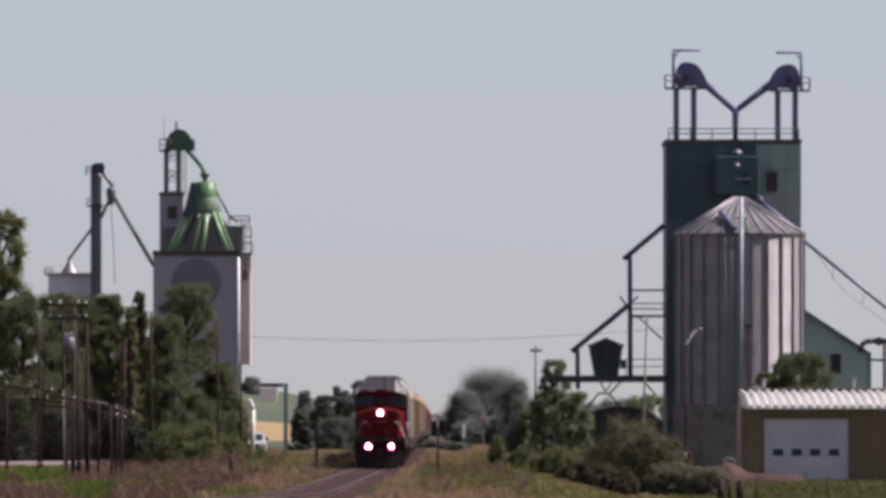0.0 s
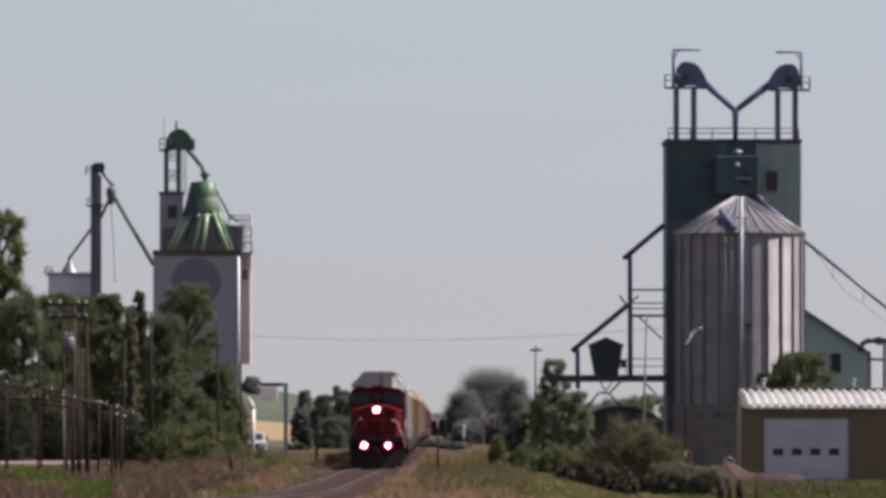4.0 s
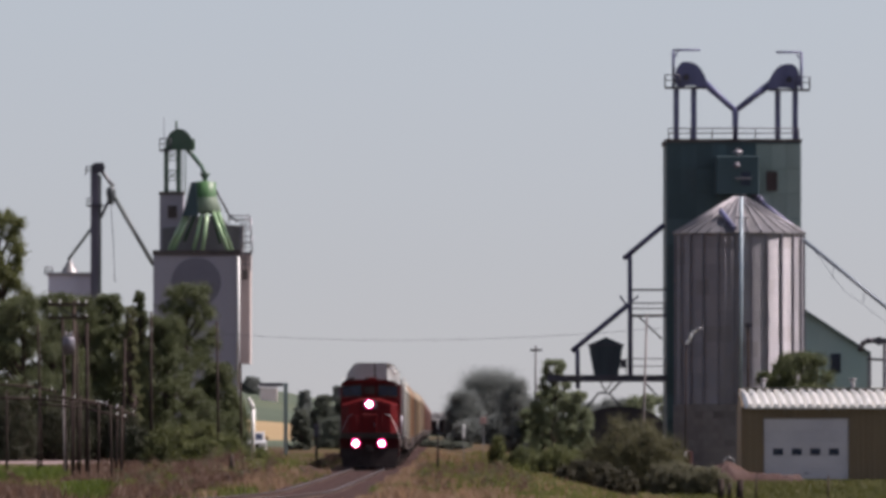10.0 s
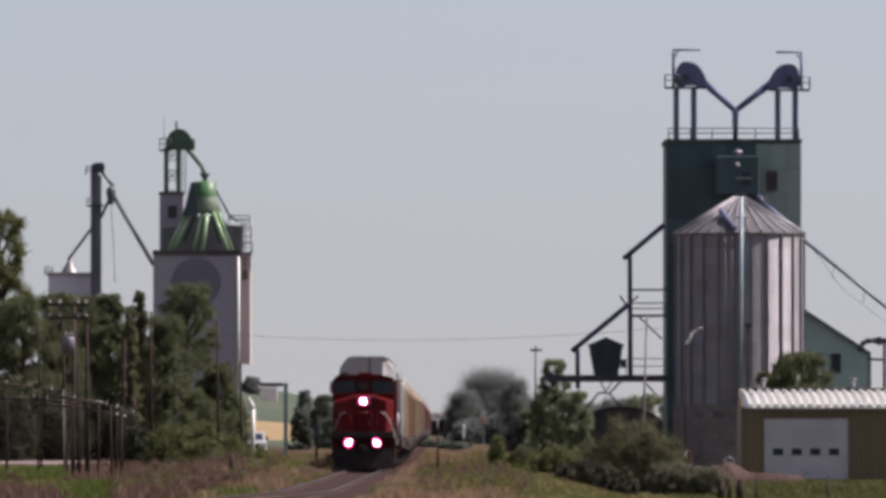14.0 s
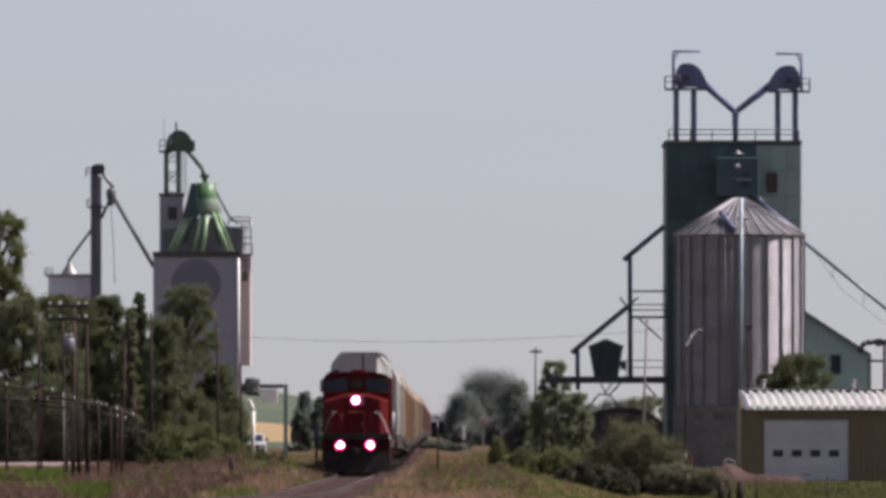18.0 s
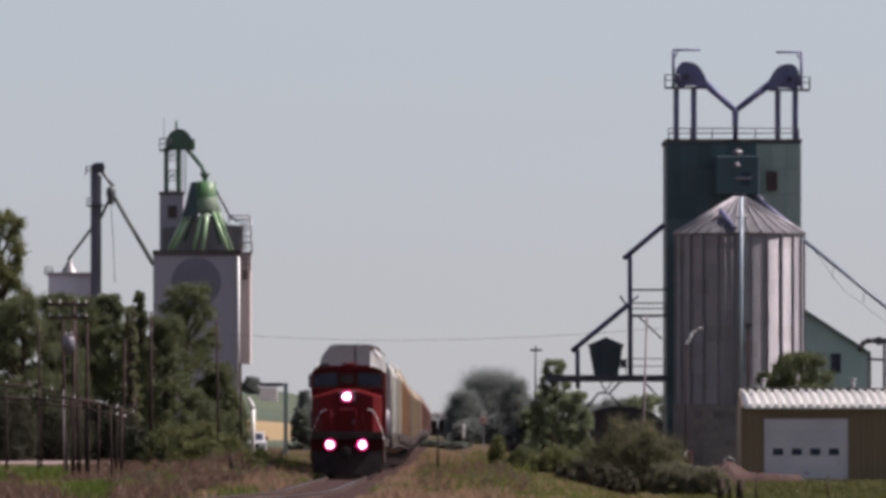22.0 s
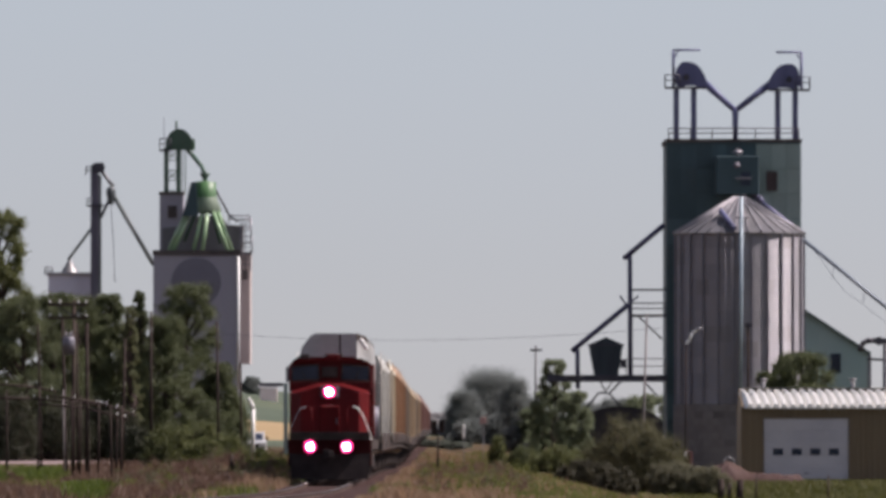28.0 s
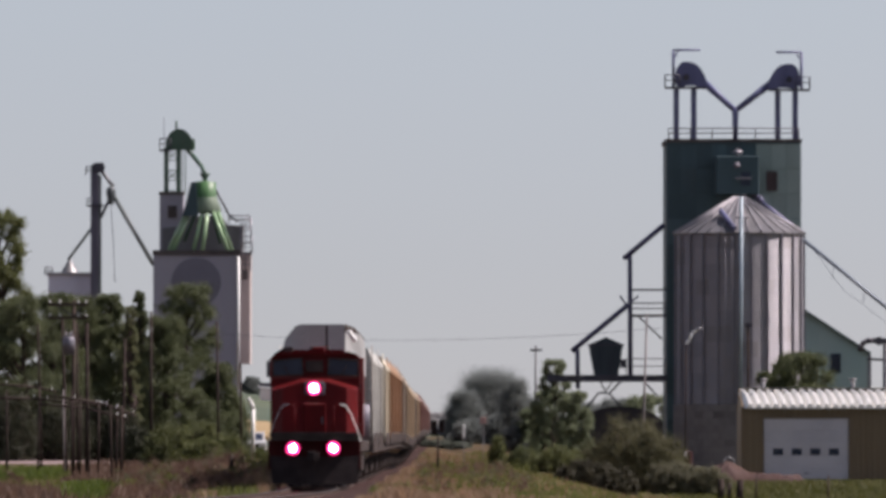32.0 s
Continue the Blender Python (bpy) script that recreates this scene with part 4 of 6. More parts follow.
    for zz in (0.006, bh - 0.006):
        for rr in (rb - 0.02, rb + 0.05):
            bb.v += [(rr * math.sin(a), -rr * math.cos(a), zz) for a in ring]
    for k in range(3):
        bb.f += [(4 + k, 5 + k, 13 + k, 12 + k), (12 + k, 13 + k, 9 + k, 8 + k), (k, k + 1, 5 + k, 4 + k)]
    bb.f += [(0, 4, 12, 8), (3, 11, 15, 7)]
    bb.s = [False] * len(bb.f)
    bm = bb.mesh("base_block", CONCRETE)
    for c in range(nc):
        for i in range(nb):
            shared("base_block", bm, bn, (0, 0, bh * c), (i + 0.5 * (c % 2)) * ba)
    # fill pipe down the front, ladder
    part("pipe_bracket", Geo().box(17.72, 18.57, y - r - 0.35, y - r - 0.2, 14.57, 14.68), GALV, bn)
    part("fill_pipe", Geo().tube((18.13, y - r - 0.3, 15.91), (18.09, y - r - 0.3, 4.10), 0.11), BLUE_PALE, bn, "pale blue-grey fill pipe")
    la = Geo()
    for s in (-0.2, 0.2):
        la.tube((17.37 + s, y - r - 0.15, 13.44), (17.37 + s, y - r - 0.15, 3.31), 0.025, n=5)
    for k in range(26):
        la.tube((17.37 - 0.2, y - r - 0.15, 3.31 + 0.4 * k), (17.37 + 0.2, y - r - 0.15, 3.31 + 0.4 * k), 0.018, n=5)
    part("ladder", la, GALV, bn)
    part("brace_box", Geo().box(17.92, 18.75, y - r - 0.4, y - r - 0.1, 3.07, 4.17, 0.03), CONCRETE, bn)
    return bn


def auger():
    au = thing("conveyor_pipe", 24.46, 615, -1.0, "long sloping grain conveyor pipe with truss cable", "conveyor")
    a, b = Vector((21.76, 615, 13.25)), Vector((29.25, 615, 7.17))
    part("pipe", Geo().tube(a, b, 0.11), CONVEYOR, au)
    part("truss_cable", Geo().path([a + Vector((0.5, 0, -0.4)), a.lerp(b, 0.35) + Vector((-0.2, 0, -0.9)), a.lerp(b, 0.8) + Vector((0, 0, -0.9)), b], 0.010), DARK_STEEL, au)
    part("post", Geo().tube((b.x, 615, -1.0), tuple(b), 0.12), DARK_STEEL, au)
    for k in (0.25, 0.5, 0.75):
        p = a.lerp(b, k)
        part("truss_post", Geo().tube(p, p + Vector((-0.1, 0, -0.85)), 0.018, n=6), DARK_STEEL, au)


def green_shed():
    y = 650.0
    sh = thing("storage_shed", 24.05, y + 4, -1.0, "green metal storage shed with a gable roof", "shed")
    g = Geo().prism([(19.72, -1.0), (27.30, -1.0), (27.30, 6.54), (23.15, 9.32), (19.72, 7.04)], y, y + 14)
    part("wall", g, GREEN_SHED, sh)
    sid = Geo().box(0.01, 0.88, -0.04, -0.004, 0, 3.4).mesh("siding_sheet", GREEN_SHED)
    for i in range(7):
        shared("siding_sheet", sid, sh, (21.38 + 0.9 * i - 24.05, -4, 0.6))
    for a, b in (((1540, 628), (1425, 551)), ((1425, 551), (1330, 614))):
        p, q = ((a[0] - 784) * 650 / 18000, 1.7 + (762 - a[1]) * 650 / 18000), ((b[0] - 784) * 650 / 18000, 1.7 + (762 - b[1]) * 650 / 18000)
        part("roof_slope", Geo().prism([p, q, (q[0], q[1] + 0.1), (p[0] + 0.1, p[1] + 0.1)], y - 0.3, y + 14.3), GREEN_TOWER, sh)
    part("vent_window", Geo().box(24.77, 25.42, y - 0.12, y - 0.05, 5.38, 6.61, 0.02), GLASS_DARK, sh, "dark vent opening")
    part("corner_trim", Geo().box(27.16, 27.37, y - 0.06, y + 0.2, -1, 6.54), GALV, sh)


def blower_duct():
    y = 600.0
    d = thing("air_duct", 24.87, y, -1.0, "dark bent air duct on a post", "duct")
    part("elbow", Geo().path([(24.60, y, 6.37), (24.70, y, 6.77), (24.97, y, 6.97), (25.37, y, 7.00), (27.20, y, 6.97)], 0.16), DARK_STEEL, d)
    part("crossbar", Geo().tube((25.03, y, 5.90), (27.20, y, 5.83), 0.07), DARK_STEEL, d)
    part("blower", Geo().tube((25.73, y - 0.4, 6.97), (25.73, y + 0.4, 6.97), 0.25), DARK_STEEL, d)
    part("post", Geo().tube((26.07, y, -1.0), (26.07, y, 6.97), 0.12), DARK_STEEL, d)


def garage():
    y = 540.0
    x0, x1 = 15.84, 26.88
    ze, zr = 2.96, 3.92
    gr = thing("garage", (x0 + x1) / 2, y + 4, -1.0, "tan metal garage with a bright ribbed tin roof", "garage")
    part("wall_side", Geo().prism_x([(y + 0.06, -1.0), (y + 8, -1.0), (y + 8, ze), (y + 4, zr), (y + 0.06, ze)], x0, x0 + 0.12), TAN_SIDING, gr)
    part("wall_side", Geo().prism_x([(y + 0.06, -1.0), (y + 8, -1.0), (y + 8, ze), (y + 4, zr), (y + 0.06, ze)], x1 - 0.12, x1), TAN_SIDING, gr)
    part("wall_back", Geo().box(x0, x1, y + 7.9, y + 8, -1.0, ze), TAN_SIDING, gr)
    dx0, dx1, dz1 = 17.04, 21.54, 2.33
    part("wall_front", Geo().box(x0, dx0 - 0.1, y + 0.02, y + 0.1, -1.0, ze).box(dx1 + 0.1, x1, y + 0.02, y + 0.1, -1.0, ze).box(dx0 - 0.1, dx1 + 0.1, y + 0.02, y + 0.1, dz1 + 0.1, ze), TAN_SIDING, gr)
    # upright ribs of the cladding
    rib = Geo().add([(-0.05, 0, 0), (-0.02, -0.035, 0), (0.02, -0.035, 0), (0.05, 0, 0), (-0.05, 0, 1), (-0.02, -0.035, 1), (0.02, -0.035, 1), (0.05, 0, 1)], [(0, 1, 5, 4), (1, 2, 6, 5), (2, 3, 7, 6)]).mesh("wall_rib", TAN_SIDING)
    k = x0 + 0.15
    while k < x1:
        low = -1.0 if (k < dx0 - 0.2 or k > dx1 + 0.2) else dz1 + 0.14
        ob = shared("wall_rib", rib, gr, (k - (x0 + x1) / 2, -3.98, low + 1.0))
        ob.scale = (1, 1, ze - low)
        k += 0.3
    part("door_trim", Geo().box(dx0 - 0.1, dx0, y - 0.05, y + 0.1, -1, dz1 + 0.1).box(dx1, dx1 + 0.1, y - 0.05, y + 0.1, -1, dz1 + 0.1).box(dx0, dx1, y - 0.05, y + 0.1, dz1, dz1 + 0.1), TAN_SIDING, gr)
    door = part("overhead_door", Geo().box(dx0, dx1, y + 0.06, y + 0.1, -0.9, dz1), WHITE_DOOR, gr, "white sectional overhead door with four small windows")
    hp = (dz1 + 0.9) / 5
    for i in range(5):
        part("door_panel", Geo().box(dx0 + 0.01, dx1 - 0.01, y + 0.02, y + 0.06, -0.9 + hp * i + 0.006, -0.9 + hp * (i + 1) - 0.006, 0.006), WHITE_DOOR, door)
    for c in (1377, 1410, 1443, 1476):
        xx = (c - 784) * 0.03
        part("door_window", Geo().box(xx - 0.27, xx + 0.27, y - 0.01, y + 0.02, 0.38, 0.74, 0.01), GLASS_DARK, door)
    part("door_grip", Geo().box((dx0 + dx1) / 2 - 0.15, (dx0 + dx1) / 2 + 0.15, y - 0.03, y + 0.02, -0.6, -0.55), DARK_STEEL, door)
    # tin roof: wide arched ribs running up the slope
    xa = x0 + 0.2
    step = 0.453
    rp = Geo()
    prof = [(0.0, -0.03), (0.07, -0.03), (0.11, 0.06), (0.15, 0.15), (0.21, 0.195), (0.28, 0.195), (0.36, 0.14), (0.41, 0.04), (step - 0.008, -0.03)]
    n = len(prof)
    vs = []
    for yy, zz, sk in ((y - 0.35, ze - 0.06, 0.0), (y + 1.2, ze + 0.32, -0.07), (y + 2.6, ze + 0.62, -0.17), (y + 4.0, zr - 0.2, -0.30)):
        vs += [(px + sk, yy - (y + 4), zz + pz) for px, pz in prof]
    rp.add(vs, [(j * n + i, j * n + i + 1, (j + 1) * n + i + 1, (j + 1) * n + i) for j in range(3) for i in range(n - 1)], True)
    rp.add([(px, y - 0.35 - (y + 4), ze - 0.06 + pz) for px, pz in prof] + [(px, y - 0.35 - (y + 4), ze - 0.1) for px, pz in reversed(prof)], [tuple(range(2 * n - 1, -1, -1))])
    rm = rp.mesh("roof_sheet", ROOF_TIN)
    for i in range(25):
        shared("roof_sheet", rm, gr, (xa + step * i - (x0 + x1) / 2, 0, 1.0))
    part("roof_back", Geo().add([(xa, y + 4, zr + 0.05), (x1 + 0.3, y + 4, zr + 0.05), (x1 + 0.3, y + 8.4, ze - 0.1), (xa, y + 8.4, ze - 0.1)], [(0, 1, 2, 3)]), ROOF_TIN, gr)
    part("ceiling_board", Geo().box(x0 + 0.1, x1 - 0.1, y + 0.1, y + 7.9, ze - 0.15, ze - 0.12), TAN_SIDING, gr)
    for c in (1355, 1515):
        xx = (c - 784) * 0.03
        vent = part("roof_vent", Geo().tube((xx, y + 4.3, zr - 0.4), (xx, y + 4.3, 4.40), 0.13), GALV_BRIGHT, gr, "pale roof vent")
        part("vent_cap", Geo().tube((xx, y + 4.3, 4.37), (xx, y + 4.3, 4.49), 0.19), GALV_BRIGHT, vent)


# ---- the pale elevator across the line ----
def pale_elevator():
    y = 900.0
    el = thing("concrete_elevator", -21.85, y + 6, 0.0, "pale grey concrete grain elevator with green rooftop spouts", "grain elevator")
    part("block", Geo().box(-25.65, -18.00, y, y + 10, -0.5, 17.35, 0.06), PALE_WALL, el)
    part("emblem_disc", Geo().tube((-21.85, y - 0.06, 14.80), (-21.85, y + 0.02, 14.80), 2.200, n=40), DISC_GREY, el, "large dark grey painted disc")
    # the paler pink puts sunlight on the elevator's right side into the colour
    an = part("annex", Geo().box(-18.00, -17.10, y + 1.0, y + 9, 7.6, 17.30), PINK_WALL, el, "narrow pinkish side shaft")
    # no pipe here: a white tube added for the sun on the block's corner
    part("corner_pipe", Geo().tube((-18.10, y - 0.2, 5.4), (-18.10, y - 0.2, 17.05), 0.12, n=14), WHITE_PAINT, el, "white tube standing in for the sunlit corner")
    part("annex_window", Geo().box(-17.80, -17.30, y + 0.9, y + 1.0, 15.05, 15.90), ROOF_DARK, an)
    part("parapet", Geo().box(-25.70, -17.90, y - 0.15, y + 10.1, 17.20, 17.65), ROOF_DARK, el)
    part("roof_house", Geo().prism([(-25.00, 17.60), (-17.80, 17.60), (-17.80, 19.90), (-19.20, 20.00), (-19.70, 20.75), (-22.60, 20.75), (-23.10, 19.90), (-25.00, 19.70)], y + 5.3, y + 9.5), HOUSE_GREY, el, "grey-brown roof house")
    ph = part("penthouse", Geo().box(-25.25, -23.10, y + 5.5, y + 9.5, 17.55, 22.75, 0.04), PALE_WALL, el)
    part("penthouse_cap", Geo().box(-25.30, -23.05, y + 5.4, y + 9.6, 22.70, 22.95), ROOF_DARK, ph)
    part("penthouse_vent", Geo().box(-24.50, -23.70, y + 5.42, y + 5.5, 20.60, 21.70), ROOF_DARK, ph)
    for px in (290, 312):
        xx = (px - 784) * 0.05
        part("leg_casing", Geo().box(xx - 0.2, xx + 0.2, y + 7.1, y + 7.7, 22.90, 26.90, 0.02), GREEN_LEG, el)
    for k in range(4):
        z = 23.1 + 0.9 * k
        part("leg_brace", Geo().tube((-24.7, y + 7.1, z), (-23.6, y + 7.1, z + 0.9 if k % 2 else z - 0.05), 0.05, n=6).tube((-24.7, y + 7.1, z + 0.9), (-23.6, y + 7.1, z + (0.0 if k % 2 else 0.9)), 0.04, n=6), GREEN_LEG, el)
    lad = Geo()
    for xx in (-23.28, -22.95):
        lad.tube((xx, y + 7.0, 22.9), (xx, y + 7.0, 26.9), 0.035, n=5)
    for k in range(12):
        lad.tube((-23.28, y + 7.0, 23.1 + 0.33 * k), (-22.95, y + 7.0, 23.1 + 0.33 * k), 0.025, n=5)
    part("caged_ladder", lad, GREEN_LEG, el)
    hd = dome_head(el, -23.55, y + 7.4, 26.70, 1.200, 1.900, GREEN_LEG)
    part("head_cowl", Geo().box(-22.70, -22.15, y + 7.0, y + 7.8, 26.70, 27.70), GREEN_BRIGHT, hd)
    part("beacon_mast", Geo().tube((-23.80, y + 7.4, 28.50), (-23.80, y + 7.4, 29.35), 0.1), GREEN_LEG, hd)
    part("aerial", Geo().tube((-24.90, y + 7.4, 26.70), (-24.90, y + 7.4, 29.55), 0.03, n=5), DARK_STEEL, hd)
    part("head_platform", guard_rail(Geo().box(-25.30, -24.20, y + 6.5, y + 8.3, 26.60, 26.75), [(-25.25, y + 6.5, 26.70), (-24.30, y + 6.5, 26.70)], 1.0, 0.05), DARK_STEEL, el)
    part("head_spout", Geo().path([(-22.90, y + 7.4, 26.90), (-22.30, y + 6.5, 26.20), (-21.50, y + 4.5, 25.20), (-21.15, y + 3.2, 24.50), (-21.15, y + 3.0, 23.80)], 0.2), GREEN_LEG, el)
    cx, cy = -21.15, y + 3.0
    part("distributor", Geo().lathe(cx, cy, [(0.1, 23.86), (0.5, 23.82), (1.0, 23.75), (1.06, 22.40)], 24), GREEN_BRIGHT, el, "bright green grain distributor")
    part("funnel_cup", Geo().lathe(cx, cy, [(0.16, 23.80), (0.22, 24.10), (0.44, 24.45), (0.44, 24.58), (0.38, 24.58), (0.1, 24.2)], 18), GREEN_LEG, el, "dark green funnel cup")
    part("distributor_hood", Geo().lathe(cx, cy, [(1.06, 22.40), (1.5, 21.20), (1.35, 20.95)], 24), GREEN_HOOD, el, "weathered grey-green hood")
    # dark skirt plate that also paints the distributor's shaded left half
    part("distributor_skirt", Geo().prism([(-23.10, 20.70), (-22.35, 23.70), (-21.90, 23.70), (-21.70, 20.70)], cy - 1.7, cy - 1.2), GREEN_TOWER, el)
    # front spouts in a lit pale green, rear ones dark: sunlight by colour
    for tp, px, pz, dy in ((329, 298, 443, -1.2), (336, 306, 443, -1.4), (345, 324, 425, 1.5), (358, 342, 442, -1.7), (366, 358, 443, -2.0), (374, 388, 430, 1.0), (384, 410, 443, -1.2), (376, 403, 443, -1.8)):
        part("bin_spout", Geo().tube(((tp - 784) * 0.05, cy + dy * 0.6, 21.10), ((px - 784) * 0.05, cy + dy, 1.7 + (762 - pz) * 0.05), 0.18 if dy < 0 else 0.15), GREEN_LIT if dy < 0 else GREEN_LEG, el)
    part("stair_frame", Geo().path([(-20.30, cy, 23.30), (-19.00, cy, 20.80), (-18.20, cy, 20.20)], 0.09), DARK_STEEL, el)
    part("roof_rail", guard_rail(Geo(), [(-19.00, y + 2, 20.05), (-17.20, y + 2, 20.05)], 0.7, 0.05), DARK_STEEL, el)
    cage = Geo()
    for k in range(9):
        cage.tube((-17.95, y + 0.9, 16.4 + 0.5 * k), (-17.05, y + 0.9, 16.4 + 0.5 * k), 0.035, n=5)
    for xx in (-17.95, -17.5, -17.05):
        cage.tube((xx, y + 0.9, 15.9), (xx, y + 0.9, 20.7), 0.035, n=5)
    part("stair_cage", cage, GALV_DULL, el)
    part("side_landing", Geo().box(-18.00, -16.90, y + 1, y + 3, 17.30, 17.50), GALV, el)
    part("landing_rail", guard_rail(Geo(), [(-17.90, y + 1, 17.50), (-16.90, y + 1, 17.50)], 1.4, 0.05), GALV, el)
    part("cage_hoop", guard_rail(Geo(), [(-17.80, y + 1, 18.80), (-17.00, y + 1, 18.80)], 1.6, 0.05), GALV, el)
    return el


def far_leg():
    y = 960.0
    lg = thing("bucket_leg", -32.75, y, 0.0, "tall grey-green bucket leg with sloping spouts", "bucket elevator")
    part("casing", Geo().box(-33.28, -32.55, y, y + 1, 0, 26.18, 0.04), LEG_PALE, lg)
    part("casing_front", Geo().box(-32.60, -32.28, y + 0.2, y + 0.8, 14.61, 25.81), LEG_GREY, lg)
    hd = part("leg_head", Geo().prism([(-33.23, 26.02), (-33.23, 26.71), (-32.91, 26.98), (-32.11, 26.98), (-31.95, 26.66), (-32.05, 26.02)], y - 0.1, y + 1.1), DARK_STEEL, lg)
    part("head_rail", guard_rail(Geo(), [(-33.71, y, 25.81), (-33.12, y, 25.81)], 0.8, 0.06), DARK_STEEL, hd)
    part("rest_platform", guard_rail(Geo().box(-33.60, -32.00, y - 0.4, y + 1, 22.82, 22.98), [(-33.60, y - 0.3, 22.93), (-33.07, y - 0.3, 22.93)], 0.7, 0.05), DARK_STEEL, lg)
    part("spout", Geo().tube((-32.16, y + 0.5, 26.07), (-31.15, y + 0.5, 24.74), 0.17), GALV_BRIGHT, lg)
    part("valve", Geo().lathe(-31.36, y + 0.5, [(0.2, 24.74), (0.45, 24.47), (0.45, 23.94), (0.2, 23.03)], 14), LEG_GREY, lg)
    part("spout", Geo().tube((-31.15, y + 0.5, 23.94), (-27.31, y + 0.5, 17.27), 0.2), LEG_GREY, lg)
    part("spout", Geo().tube((-31.57, y + 0.5, 23.41), (-32.32, y + 0.5, 21.81), 0.14), DARK_STEEL, lg)
    part("spout", Geo().tube((-33.12, y + 0.5, 20.90), (-35.41, y + 0.5, 17.81), 0.13), LEG_GREY, lg)
    part("guy_cable", Geo().path([(-31.36, y + 0.5, 23.03), (-31.15, y + 0.5, 19.41), (-30.99, y + 0.5, 15.67)], 0.035, 5), DARK_STEEL, lg)
    bn = thing("square_bin", -35.36, y + 4, 0.0, "grey steel bin house with a pale cone on top", "grain bin")
    part("body", Geo().box(-37.33, -33.28, y + 1.5, y + 8, 0, 16.42, 0.05), BIN_PALE, bn)
    part("roof_rim", Geo().box(-37.55, -33.17, y + 1.3, y + 8.2, 16.37, 16.63), GALV, bn)
    part("top_cone", Geo().lathe(-35.36, y + 3, [(0.853, 16.63), (0.320, 17.49), (0.133, 17.91)], 16), GALV_BRIGHT, bn)
    part("rim_rail", guard_rail(Geo(), [(-37.65, y + 1.4, 16.42), (-36.91, y + 1.4, 16.42)], 0.7, 0.05), DARK_STEEL, bn)


# ---- plants ----
def leaves(rng, centers, radii, count, size, flat=1.0):
    """Small leaf faces scattered through round clumps; thin towards the clump's edge."""
    n = len(centers)
    c, r = np.array(centers), np.array(radii)
    w = r ** 2 / (r ** 2).sum()
    pick = rng.choice(n, count, p=w)
    d = rng.normal(size=(count, 3))
    d /= np.linalg.norm(d, axis=1)[:, None]
    rad = np.minimum(np.abs(rng.normal(0, 0.72, count)), 1.3)
    p = c[pick] + d * (r[pick] * rad)[:, None] * np.array([1, 1, flat])
    a = rng.normal(size=(count, 3))
    a /= np.linalg.norm(a, axis=1)[:, None]
    b = np.cross(a, rng.normal(size=(count, 3)))
    b /= np.linalg.norm(b, axis=1)[:, None]
    s = (size * rng.uniform(0.6, 1.4, count))[:, None]
    return np.stack([p - a * s, p + a * s * 0.55 + b * s * 0.6, p + a * s * 0.55 - b * s * 0.6], 1).reshape(-1, 3)


def leaf_mesh(name, vs, material, k=3):
    """Many small loose faces of k corners each in one mesh."""
    n = len(vs) // k
    me = bpy.data.meshes.new(name)
    me.vertices.add(len(vs))
    me.vertices.foreach_set("co", vs.astype(np.float32).ravel())
    me.loops.add(n * k)
    me.loops.foreach_set("vertex_index", np.arange(n * k, dtype=np.int32))
    me.polygons.add(n)
    me.polygons.foreach_set("loop_start", np.arange(0, n * k, k, dtype=np.int32))
    me.materials.append(material)
    me.update(calc_edges=True)
    return me


def tree(x, y, h, w, seed, material, label, leaf=0.22, count=5000, name="tree", category="tree", low=0.15, boughs=110, top=0.75, dome=False, clump=1.5):
    """A trunk with limbs, each limb with a loose bough of leaf clumps; h metres high and w wide; top: how much the crown tapers."""
    rng = np.random.default_rng(seed)
    z = land(x, y) - 0.1
    t = thing(name, x, y, z, label, category)
    cs, rs, tips = [], [], []
    for i in range(boughs):
        k = low + (1 - low) * (i + rng.uniform(0, 1)) / boughs
        if dome:
            room = w / 2 * math.sqrt(1 - 0.9 * k * k) * math.sqrt(rng.uniform(0.1, 0.9))
        else:
            room = w / 2 * (1 - max(k - 0.5, 0) * 2 * top) * math.sqrt(rng.uniform(0.08, 0.85)) * min(1, 0.55 + k * 2)
        reach = w * rng.uniform(0.05, 0.11) * (1 - 0.3 * max(k - 0.5, 0) * 2)
        a = rng.uniform(0, 2 * math.pi)
        tip = np.array((math.cos(a) * room, math.sin(a) * room, min(h * k, h - reach * 0.75)))
        tips.append(tip)
        for _ in range(8):
            d = rng.normal(size=3)
            d *= reach * rng.uniform(0.2, 1.0) ** 0.5 / np.linalg.norm(d)
            r = w * rng.uniform(0.025, 0.055) * clump
            c = tip + d * np.array((1, 1, 0.75))
            cs.append((c[0], c[1], min(c[2], h - r)))
            rs.append(r)
    g = Geo()
    g.tube((0, 0, 0), (0.02 * h * rng.normal(), 0, h * 0.45), 0.028 * h, 0.018 * h, 9).tube((0, 0, h * 0.45), (0, 0, h * 0.85), 0.017 * h, 0.006 * h, 7)
    for c in tips[::3]:
        g.tube((0, 0, max(c[2] - 0.18 * h, 0.05 * h)), tuple(c), 0.008 * h, 0.003 * h, 5)
    shared("trunk", g.mesh("trunk", WOOD_POLE), t, (0, 0, 0))
    shared("crown", leaf_mesh("crown", leaves(rng, cs, rs, count, leaf), material), t, (0, 0, 0))
    return t


